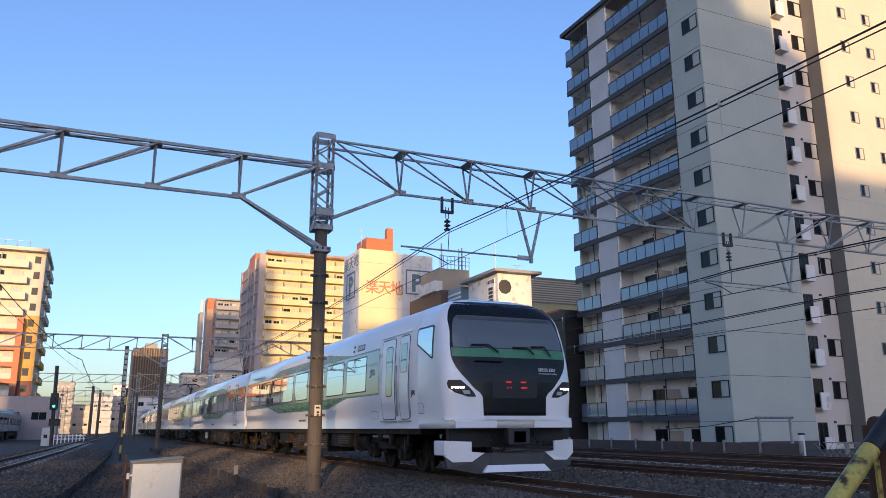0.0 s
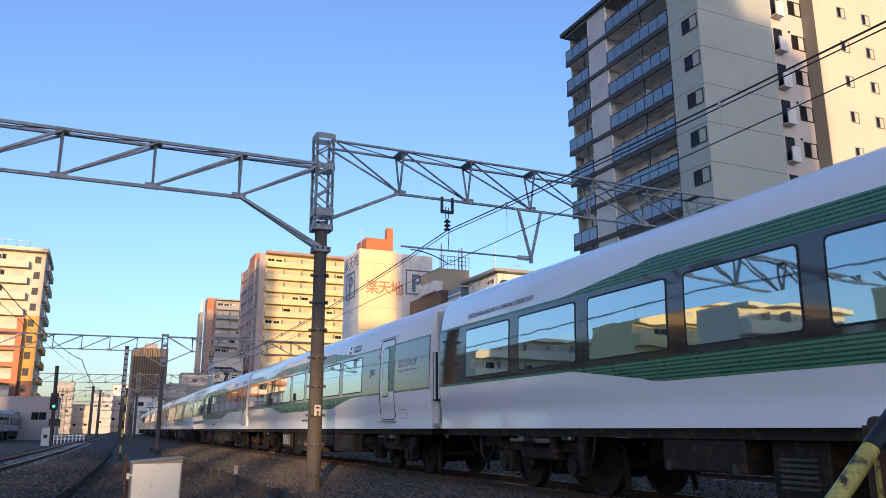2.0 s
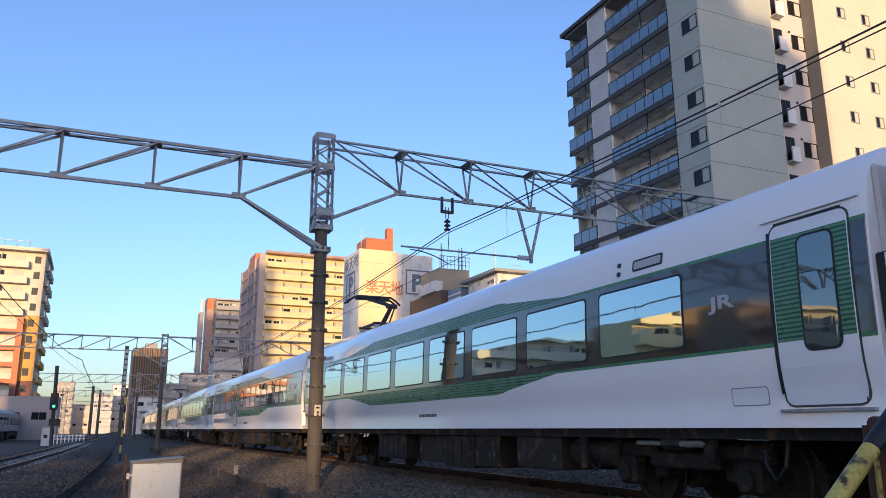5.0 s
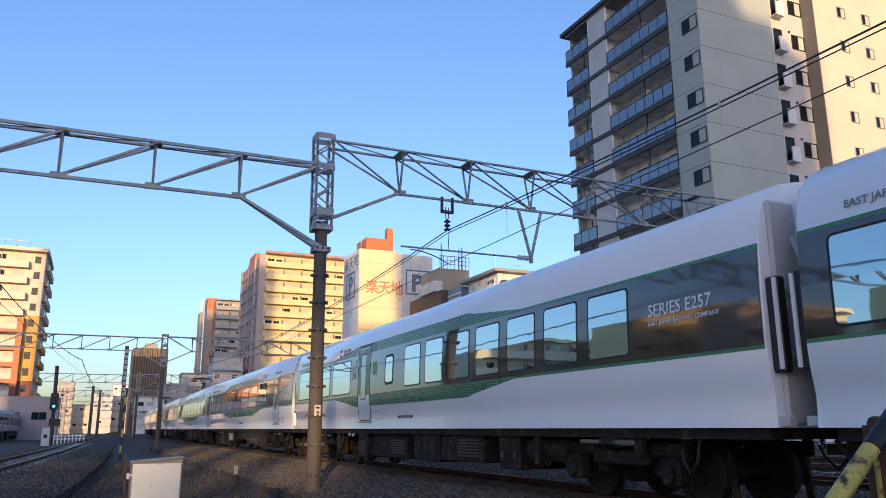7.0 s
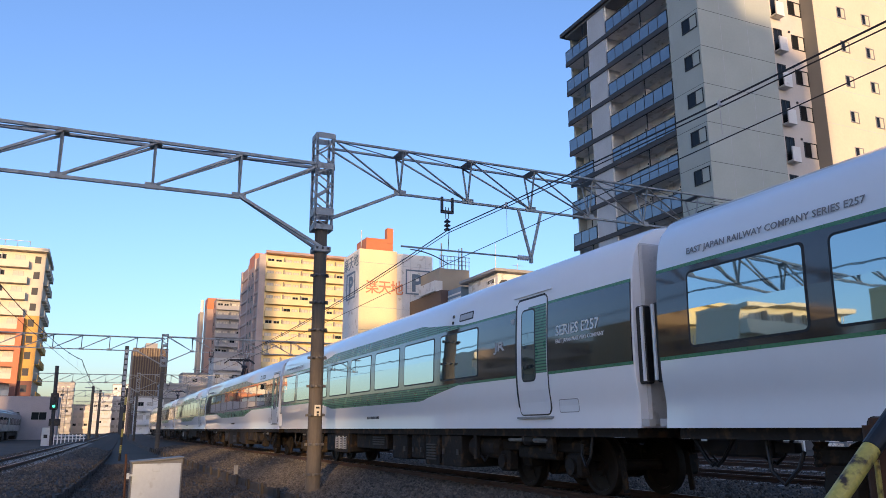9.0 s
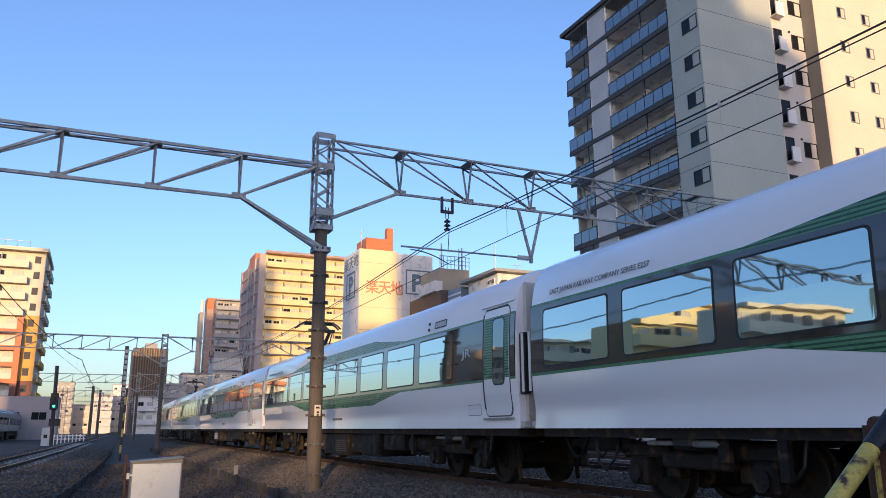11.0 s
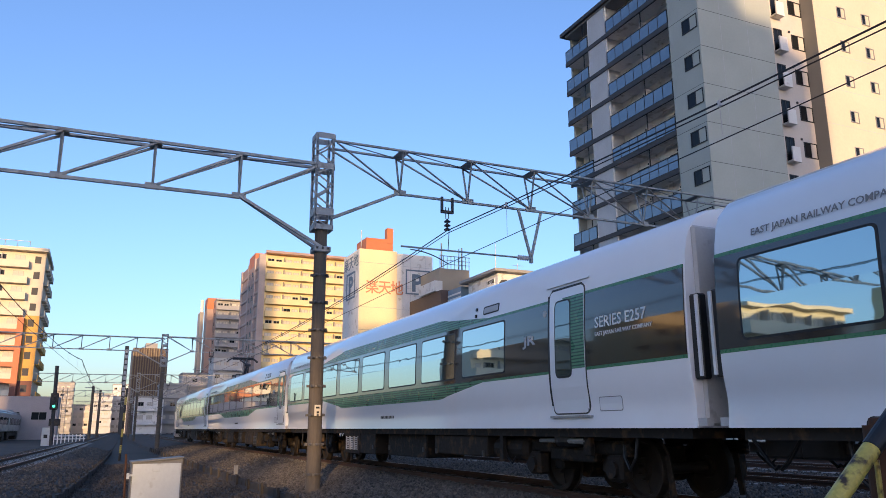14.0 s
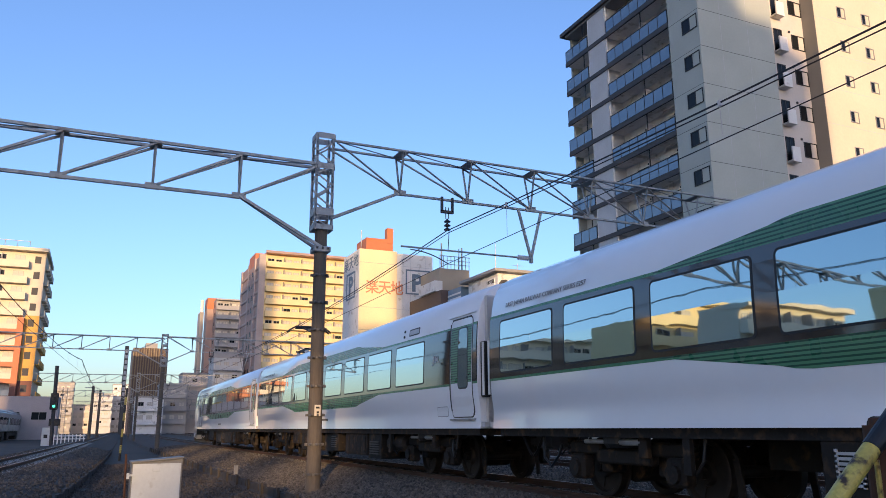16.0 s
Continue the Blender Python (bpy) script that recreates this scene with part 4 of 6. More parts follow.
    part("plough_edge", ([(-0.74, -1.12, 0.16), (0.74, -1.12, 0.16), (0.62, -1.06, 0.29), (-0.62, -1.06, 0.29), (-0.74, -1.02, 0.16), (0.74, -1.02, 0.16), (0.62, -1.00, 0.29), (-0.62, -1.00, 0.29)], [(0, 1, 2, 3), (7, 6, 5, 4), (0, 4, 5, 1), (1, 5, 6, 2), (2, 6, 7, 3), (3, 7, 4, 0)]), WHITE_TRAIN, car, "white lower edge of the plough")
    part("buffer_beam", block(-1.3, 1.3, -0.72, -0.58, 0.62, 1.05), RUBBER, car)
    part("coupler", joined(block(-0.16, 0.16, -1.22, -0.8, 0.68, 0.95, 0.03), block(-0.24, 0.24, -1.22, -1.10, 0.66, 0.98, 0.03), rod((0.28, -1.1, 0.72), (0.28, -0.9, 0.9), 0.05)), DARK_STEEL, car)
    for x in (-0.55, 0.5, 0.62):
        part("brake_hose", tube([(x, -0.85, 0.92), (x, -1.0, 0.75), (x, -1.04, 0.68), (x, -1.06, 0.74)], 0.028), RUBBER, car)


SIGN_LEAF = material("leaf_sign_green", (0.05, 0.30, 0.12), 0.4, vary=0.04)


def windows_row(first, count, pitch=1.95, width=1.6):
    return [(first + pitch * i, first + pitch * i + width) for i in range(count)]


STD = dict(body=(0.24, 20.26), band=(0.26, 20.24))
TYPES = {
    "series": dict(STD, windows=windows_row(4.60, 8), doors=[(2.27, 3.17, 1, 2.815)], jr=[3.72], series=[2.02], displays=[4.83], company=[19.7], hatches=[1.55], notices=[3.32]),
    "near": dict(STD, windows=windows_row(2.68, 9), doors=[(0.43, 1.33, 3, 0.80)], jr=[1.99], displays=[3.0], company=[19.7], hatches=[1.55]),
    "lounge": dict(STD, windows=windows_row(2.44, 7, 1.16, 0.85) + windows_row(14.22, 3, 1.93), small_windows=[(11.02, 11.47, 2.03, 2.60)], doors=[(12.6, 13.48, 2, 13.08)],
                   jr=[13.8], series=[2.02], displays=[14.4], company=[19.7], hatches=[11.75], leaf_sign=[12.24], notices=[13.72]),
    "head": dict(body=(0.40, 20.26), band=(2.90, 20.24), windows=windows_row(3.85, 8, 1.94), doors=[(1.81, 2.66, 0, 2.15), (0.95, 1.51, 0, 1.23)], jr=[3.30], company=[19.0], displays=[4.1], hatches=[3.0], rails=[1.60, 0.86], white_jr=[0.64], notices=[2.79]),
    "tail": dict(body=(0.24, 20.1), band=(0.26, 17.7), windows=windows_row(1.9, 8, 1.94), doors=[(17.82, 18.67, 0, 18.33), (18.98, 19.54, 0, 19.25), (0.5, 1.4, 1, 0.87)], displays=[16.0], company=[]),
}
CARS = []


def build_car(kind, seed):
    spec = TYPES[kind]
    lab = {"head": "white express train end car with black front mask", "tail": "white express train end car with green striped side",
           "near": "white and green express train car with pantograph", "series": "white and green express train car with dark window band",
           "lounge": "white and green express train car with narrow windows"}[kind]
    car = tagged(empty("train_car"), lab, "train car", "express train cars")
    b = part("body", shell(*spec["body"]), WHITE_TRAIN, car, "glossy white body shell", smooth=True)
    b.data.set_sharp_from_angle(angle=radians(38))
    for s in (-1, 1):
        side_fittings(car, spec, s)
    bogie(car, 3.3)
    bogie(car, 17.2)
    underframe(car, seed, kind == "series", *spec["body"])
    if kind == "head":
        cab(car)
    else:
        car_end(car, 0.24, -1)
    if kind == "tail":
        cab_root = empty("driving_end", pose(0, 20.5, 0, 0, 0, 180))
        cab_root.parent = car
        cab(cab_root)
    else:
        car_end(car, 20.26, 1)
    if kind == "near":
        pantograph(car, 17.3)
    return car


for _k, _kind in enumerate(("head", "series", "near", "lounge", "series", "near", "series", "near", "tail")):
    CARS.append(build_car(_kind, 11 + _k))


def train_at(t):
    """Where the first joint line of the train stands on the main line at t seconds."""
    early = float(np.interp(t, (0.0, 0.5, 1.0, 1.5, 2.0), (-0.33, -0.06, 0.06, 0.03, 0.0)))
    return 14.8843 - 10.8109 * t + 0.09285 * t * t + 0.000689 * t ** 3 + early


def motions():
    for k, car in enumerate(CARS):
        rows = []
        for i in range(33):
            t = i * 0.5
            s = train_at(t) + 20.5 * k
            a, b = Vector(main_line(s + 3.3)[:2]), Vector(main_line(s + 17.2)[:2])
            d = (b - a).normalized()
            o = a - d * 3.3
            rows.append((t, Matrix.Translation((o.x, o.y, 0)) @ Matrix.Rotation(-math.atan2(d.x, d.y), 4, "Z")))
        walk(car, rows)
    # wheels roll: every frame while the train is fast, then every other
    frames = list(range(0, 126)) + list(range(126, 481, 2))
    for w in SPINNING:
        rows = []
        for i in frames:
            t = i / FPS
            turn = (train_at(0) - train_at(t)) / 0.43
            rows.append((t, Matrix.Translation(w.location) @ Matrix.Rotation(turn, 4, "X")))
        walk(w, rows)


# ---- buildings ----
CLADDING = material("grey_cladding", (0.42, 0.46, 0.425), 0.75, vary=0.05, scale=0.35, fine=6, bump=0.002)
PANEL_GREY = material("panel_grey", (0.52, 0.54, 0.56), 0.7, vary=0.06, scale=0.5, fine=8)
BAND_GREY = material("band_grey", (0.17, 0.165, 0.155), 0.7, vary=0.06, scale=0.5)
PALE_WALL = material("pale_pink_render", (0.64, 0.58, 0.53), 0.8, vary=0.05, scale=0.4, fine=6)
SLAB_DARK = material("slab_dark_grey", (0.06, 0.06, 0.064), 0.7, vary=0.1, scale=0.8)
SOFFIT = material("soffit_grey", (0.20, 0.20, 0.205), 0.8, vary=0.08, scale=0.8)
WHITE_WALL = material("white_render", (0.79, 0.78, 0.76), 0.8, vary=0.06, scale=0.5, fine=7, dirt=(0.5, 0.47, 0.43), dirt_amount=0.15)
CREAM_WALL = material("cream_render", (0.68, 0.60, 0.47), 0.8, vary=0.05, scale=0.25, fine=5)
YELLOW_TILE = material("yellow_tile", (0.72, 0.57, 0.30), 0.6, vary=0.06, scale=0.3, fine=6)
PINK_TILE = material("brown_pink_tile", (0.36, 0.25, 0.22), 0.65, vary=0.08, scale=0.4, fine=7)
ORANGE_TILE = material("orange_tile", (0.52, 0.17, 0.07), 0.6, vary=0.1, scale=0.4, fine=7)
SALMON = material("salmon_coping", (0.55, 0.30, 0.20), 0.6, vary=0.08, scale=0.5)
PINK_GREY = material("pinkish_grey_render", (0.42, 0.36, 0.35), 0.8, vary=0.08, scale=0.4, fine=6)
GOLD_TILE = material("golden_tile", (0.66, 0.36, 0.07), 0.6, vary=0.08, scale=0.4, fine=7)
RED_TILE = material("dark_red_tile", (0.19, 0.065, 0.045), 0.6, vary=0.1, scale=0.4, fine=7)
BROWN_ROOF = material("brown_sheet", (0.105, 0.072, 0.066), 0.6, vary=0.1, scale=0.5)
GREY_WALL = material("grey_render", (0.36, 0.35, 0.345), 0.8, vary=0.08, scale=0.3, fine=5)
BLUE_SHEET = material("blue_sheet", (0.16, 0.26, 0.36), 0.5, vary=0.08, scale=0.5)
FRAME_DARK = material("window_frame_dark", (0.02, 0.021, 0.023), 0.5, 0.3, vary=0.1)
FRAME_ALU = material("window_frame_aluminium", (0.35, 0.34, 0.33), 0.45, 0.5, vary=0.1)
PANE = tinted_glass("window_pane", (0.014, 0.016, 0.018), 0.03, 0.25, 0.0, 0.0, 1.5)
PANE_BLUE = tinted_glass("balustrade_glass", (0.085, 0.14, 0.21), 0.06, 0.8, 0.5)
PANE_FROST = tinted_glass("balustrade_glass_cluttered", (0.20, 0.23, 0.27), 0.2, 0.5, 0.3)
CURTAIN = material("curtain", (0.55, 0.52, 0.47), 0.9, vary=0.08, scale=2)
SIGN_BLUE = material("sign_blue_grey", (0.15, 0.21, 0.27), 0.6, vary=0.06)
SIGN_RED = material("sign_faded_red", (0.62, 0.24, 0.13), 0.6, vary=0.06)
_shared = {}


def shared(name, geo, mat):
    """Mesh data shared by alike pieces."""
    key = (name, mat.name)
    if key not in _shared:
        _shared[key] = mesh(name, geo[0], geo[1], mat)
    return _shared[key]


def piece(name, me, parent, m):
    ob = new(name, me)
    ob.parent = parent
    ob.matrix_basis = m
    return ob


def face_pose(face, at, u, z):
    """The pose of a thing on a wall: its x runs along the wall, its -y points out of it."""
    return {"-y": pose(u, at, z), "-x": pose(at, u, z, 0, 0, -90), "+x": pose(at, u, z, 0, 0, 90)}[face]


def window_on(parent, face, at, u, z, w, h, dark=True, curtain=False, near=False):
    """A two-leaf sliding window: frame proud of the wall, two panes behind, a sill."""
    key = "%d_%d" % (round(w * 100), round(h * 100))
    fr = FRAME_DARK if dark else FRAME_ALU
    t = 0.06
    geo = joined(block(-w / 2 - t, -w / 2, -0.05, 0.10, -h / 2, h / 2), block(w / 2, w / 2 + t, -0.05, 0.10, -h / 2, h / 2), block(-w / 2 - t, w / 2 + t, -0.05, 0.10, h / 2, h / 2 + t),
                 block(-w / 2 - t, w / 2 + t, -0.07, 0.10, -h / 2 - t, -h / 2), block(-0.03, 0.03, -0.03, 0.06, -h / 2, h / 2))
    o = piece("window", shared("window_" + key, geo, fr), parent, face_pose(face, at, u, z))
    if not near:
        piece("pane", shared("wide_pane_" + key, block(-w / 2, w / 2, -0.012, -0.004, -h / 2, h / 2), CURTAIN if curtain else PANE), o, pose(0, 0, 0))
        return o
    for s, y in ((-1, 0.0), (1, 0.02)):
        piece("pane", shared("pane_" + key, block(-w / 4, w / 4, -0.012, -0.004, -h / 2, h / 2), CURTAIN if (curtain and s > 0) else PANE), o, pose(s * w / 4, y, 0))
    return o


def balcony_row(parent, face, at, u0, u1, z, deep, wall_mat, high=1.05, units=1, glass=None):
    """One storey's balcony: floor slab, parapet or glass balustrade, partitions between flats."""
    L = u1 - u0
    key = "%d_%d_%d" % (round(L * 100), round(deep * 100), round(high * 100))
    m = face_pose(face, at, (u0 + u1) / 2, z)
    slab = piece("balcony", shared("balcony_" + key, joined(block(-L / 2, L / 2, -deep, 0, -0.18, 0.0)), wall_mat), parent, m)
    piece("parapet", shared("parapet_" + key, joined(block(-L / 2, L / 2, -deep - 0.004, -deep + 0.12, -0.19, high), block(-L / 2, -L / 2 + 0.1, -deep + 0.12, 0, 0.0, high), block(L / 2 - 0.1, L / 2, -deep + 0.12, 0, 0.0, high)), wall_mat), slab, pose(0, 0, 0))
    for k in range(1, units):
        piece("partition", shared("partition_" + key, block(-0.04, 0.04, -deep + 0.12, 0, high * 0.2, 2.3), GREY_WALL), slab, pose(-L / 2 + L * k / units, 0, 0))
    return slab


def grey_apartments():
    """The tall grey block: recessed balcony bays on the track side, a windowed strip and a blind panelled end."""
    t = tagged(empty("apartment_building"), "tall grey apartment block with blue glass balconies", "apartment building", "apartment blocks")
    X0, XB, X1, Y0, Y1 = 38.0, 39.5, 45.4, 38.5, 55.9
    TOP, ST, B0 = 37.3, 2.97, 1.62
    part("core", block(XB, X1, Y0 + 0.3, Y1, -0.7, TOP), WHITE_WALL, t, "white rendered back walls")
    part("corner_wall", block(X0, X1, Y0, 41.65, -0.7, TOP + 0.4), CLADDING, t, "grey corner wall with small windows")
    part("roof_slab", block(X0 - 0.25, X1 + 0.3, Y0 + 3.1, Y1 + 0.3, TOP, TOP + 0.35), SLAB_DARK, t, "dark roof slab")
    part("side_fin", block(X0 + 0.7, XB, Y1 - 0.2, Y1, -0.7, TOP), CLADDING, t)
    part("plinth", block(X0 + 0.4, X1 + 0.03, Y0 - 0.03, 41.0, -0.75, 0.0), SLAB_DARK, t, "dark plinth")
    # panel joints of the blind end
    for k in range(13):
        z = B0 + ST * k - 0.35
        part("wall_panel_joint", block(X0 - 0.004, X1, Y0 - 0.006, Y0 + 0.02, z, z + 0.03), SLAB_DARK, t)
        part("wall_panel_joint", block(X0 - 0.006, X0 + 0.02, Y0, 41.65, z, z + 0.03), SLAB_DARK, t)
    for x in (40.1, 42.8):
        part("wall_panel_joint", block(x, x + 0.025, Y0 - 0.005, Y0 + 0.02, 0, TOP), PANEL_GREY, t)
    for k in range(-1, 12):
        z = B0 + ST * k
        if k >= 0:
            part("floor_slab", block(X0 + 0.1, XB, 41.65, Y1 - 0.2, z - 0.13, z + 0.13), WHITE_WALL, t, "pale balcony slab")
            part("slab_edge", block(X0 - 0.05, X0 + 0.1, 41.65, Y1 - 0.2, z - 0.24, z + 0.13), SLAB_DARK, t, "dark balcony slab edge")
        zf = z + 0.13
        part("grey_panel", block(X0 + 0.05, XB, 49.65, 52.05, zf if k >= 0 else -0.7, z + ST - 0.13), PANEL_GREY, t, "grey wall panel between the balcony bays")
        for y in (49.45, 52.06):
            part("downpipe", rod((X0 + 0.12, y + 0.07, zf if k >= 0 else -0.7), (X0 + 0.12, y + 0.07, z + ST - 0.13), 0.07), WHITE_WALL, t, "white downpipe")
        # windows of the strip
        window_on(t, "-x", X0, 39.42, 0.43 + ST * (k + 1), 1.45, 1.0, True, k % 3 != 1, True)
        # balcony doors and walls behind
        for y, w in ((47.3, 1.5), (43.3, 1.6), (53.6, 0.9)):
            window_on(t, "-x", XB, y, zf + 1.0, w, 1.9, True, (k + int(y)) % 4 == 0)
        part("partition", block(X0 + 0.1, XB, 45.05, 45.1, zf + 0.1, zf + 1.9), GREY_WALL, t, "grey partition board")
        part("partition_post", block(X0 + 0.14, X0 + 0.2, 45.0, 45.06, zf, z + ST - 0.13), FRAME_DARK, t)
        part("partition_post", block(X0 + 0.14, X0 + 0.2, 53.0, 53.06, zf, z + ST - 0.13), FRAME_DARK, t)
        for y in (45.6, 42.1):
            part("air_conditioner", block(XB - 0.35, XB - 0.02, y, y + 0.75, zf + 1.45, zf + 2.0, 0.02), WHITE_WALL, t, "white air conditioner")
            part("vent_hood", rod((XB - 0.12, y + 1.1, zf + 2.15), (XB, y + 1.1, zf + 2.15), 0.1), DARK_STEEL, t)
        part("drain_pipe", tube([(XB - 0.1, 44.6, z + ST - 0.3), (XB - 0.6, 43.9, z + ST - 0.3), (XB - 0.6, 42.3, z + ST - 0.33)], 0.05), WHITE_WALL, t)
        if k < 0:
            continue
        frost = k in (1, 2)
        for y0, y1, n in ((41.72, 49.4, 7), (52.2, 55.65, 3)):
            st = (y1 - y0) / n
            for i in range(n):
                piece("balustrade_pane", shared("balustrade_%d" % n, block(-0.012, 0.012, 0.03, st - 0.03, 0.06, 1.10), PANE_FROST if frost else PANE_BLUE), t, pose(X0, y0 + st * i, zf))
            for i in range(n + 1):
                piece("balustrade_post", shared("balustrade_post", block(-0.03, 0.03, -0.025, 0.025, 0, 1.16), FRAME_DARK), t, pose(X0, y0 + st * i, zf))
            part("handrail", block(X0 - 0.035, X0 + 0.035, y0, y1, zf + 1.12, zf + 1.18), FRAME_DARK, t)
            part("lower_rail", block(X0 - 0.03, X0 + 0.03, y0, y1, zf + 0.02, zf + 0.07), FRAME_DARK, t)
    for z in (TOP - 0.2,):
        part("soffit", block(X0, XB, 41.65, Y1 - 0.2, z, z + 0.2), SOFFIT, t)


def cream_apartments():
    """The taller cream block behind: projecting windowed bay and a recessed strip of small balconies."""
    t = tagged(empty("apartment_building"), "tall cream apartment block with small square windows", "apartment building", "apartment blocks")
    YF, YR, XC = 38.45, 39.65, 50.32
    part("front_bay", block(XC, 80, YF, 52, -0.7, 48), CREAM_WALL, t, "cream projecting bay")
    part("bay_side", block(XC - 0.03, XC - 0.002, YF + 0.02, YR, -0.7, 48), BAND_GREY, t, "dark grey side of the projecting bay")
    part("recessed_wall", block(46.7, XC, YR, 52, -0.7, 48), PALE_WALL, t, "pale recessed wall")
    ST = 3.075
    for k in range(15):
        z = 3.43 + ST * (k - 1)
        for i, x in enumerate((53.5, 56.45, 60.0, 62.9)):
            window_on(t, "-y", YF, x, 0.55 + ST * (k + 0.94), 0.86, 0.86, False, True, True)
        window_on(t, "-y", YR, 49.55, 0.42 + ST * k, 1.3, 1.15, True, True, True)
        window_on(t, "-y", YR, 47.35, 0.2 + ST * k, 0.8, 1.9, True)
        b = part("small_balcony", joined(block(46.75, 47.6, YR - 0.6, YR, ST * k - 1.0, ST * k - 0.85), block(46.75, 47.62, YR - 0.66, YR - 0.57, ST * k - 1.0, ST * k + 0.2), block(47.53, 47.62, YR - 0.57, YR, ST * k - 0.85, ST * k + 0.2)), WHITE_WALL, t, "white box balcony")
        part("vent_hood", block(48.55, 48.7, YR - 0.1, YR, 1.15 + ST * k, 1.3 + ST * k), DARK_STEEL, t)
        part("wall_joint", block(XC, 80, YF - 0.006, YF + 0.01, ST * k - 0.6, ST * k - 0.57), PANEL_GREY, t)


def balcony_block(label, x0, x1, y0, y1, top, n, base, wall, side, units, deep=1.3, side_windows=3, storey=None, group="apartment blocks", aged=None):
    """An apartment block with balcony rows towards -y and a windowed side towards the line."""
    t = tagged(empty("apartment_building"), label, "apartment building", group)
    part("wall", block(x0, x1, y0, y1, -0.7, top), side, t)
    part("front_wall", block(x0 + 0.02, x1 - 0.02, y0 - 0.02, y0, -0.7, top), wall, t)
    part("roof_edge", block(x0 - 0.05, x1 + 0.05, y0 - deep - 0.05, y1, top, top + 0.45), aged or wall, t)
    st = storey or (top - base) / n
    for k in range(n):
        z = top - st * (k + 1)
        balcony_row(t, "-y", y0, x0 + 0.1, x1 - 0.1, z, deep, wall, 1.15, units)
        w = (x1 - x0) / units
        for i in range(units):
            window_on(t, "-y", y0 - 0.03, x0 + w * (i + 0.3), z + 1.05, min(1.9, w * 0.34), 1.9, False, (i + k) % 5 != 0)
            window_on(t, "-y", y0 - 0.03, x0 + w * (i + 0.74), z + 1.25, min(1.6, w * 0.3), 1.3, False, (2 * i + k) % 5 != 0)
        for i in range(side_windows):
            u = y0 + (y1 - y0) * (i + 0.5) / side_windows
            window_on(t, "-x", x0, u, z + 1.5, 0.8, 1.0, True)
    return t


def yellow_block():
    """The long yellow block with brown side recesses and an orange stair head."""
    t = balcony_block("tall yellow tiled apartment block with long balconies", 34.7, 56.0, 180, 205, 41.6, 14, 0, YELLOW_TILE, PINK_TILE, 5, 1.4, 0, aged=SALMON)
    part("parapet_band", block(34.4, 56.3, 178.2, 178.5, 41.7, 42.3), PINK_TILE, t, "brown parapet band")
    part("stair_head", block(33.3, 36.9, 186, 194, 39, 43.1), ORANGE_TILE, t, "orange stair head")
    for k in range(13):
        for y in (188.2, 191.6):
            window_on(t, "-x", 33.2, y, 38.0 - 2.97 * k, 0.9, 1.1, True)
    part("stair_tower", block(33.2, 34.7, 186.3, 193.9, -0.7, 39.9), PINK_TILE, t)
    for y in (179.9, 185.6, 194.0, 204.0):
        part("side_column", block(33.2, 34.7, y, y + 0.9, -0.7, 41.6), PINK_GREY, t, "pinkish grey column")
    for k in range(14):
        z = 41.6 - 2.97 * (k + 1)
        for y0, y1 in ((180.8, 185.6), (194.9, 204.0)):
            part("side_slab", block(33.25, 34.7, y0, y1, z - 0.25, z + 0.30), PINK_GREY, t)
            part("side_panel", block(33.5, 34.7, y0, y1, z + 0.30, z + 2.72), PINK_TILE, t, "brown tiled panel")


def far_grey_block():
    t = balcony_block("grey apartment block with balconies and an orange roof head", 33.2, 46, 250, 275, 41.0, 14, 0, GREY_WALL, PINK_TILE, 3, 1.4, 4)
    part("stair_head", block(31.2, 35.4, 256, 262, 39, 42.6), ORANGE_TILE, t, "orange stair head")
    part("stair_tower", block(31.2, 33.2, 256.2, 262, -0.7, 39.5), PINK_TILE, t)
    part("lift_shaft", block(30.0, 31.2, 264, 270, -0.7, 39.0), GREY_WALL, t)
    part("vent_pipe", rod((29.8, 258, 38), (29.8, 258, 42.0), 0.5), WHITE_WALL, t)


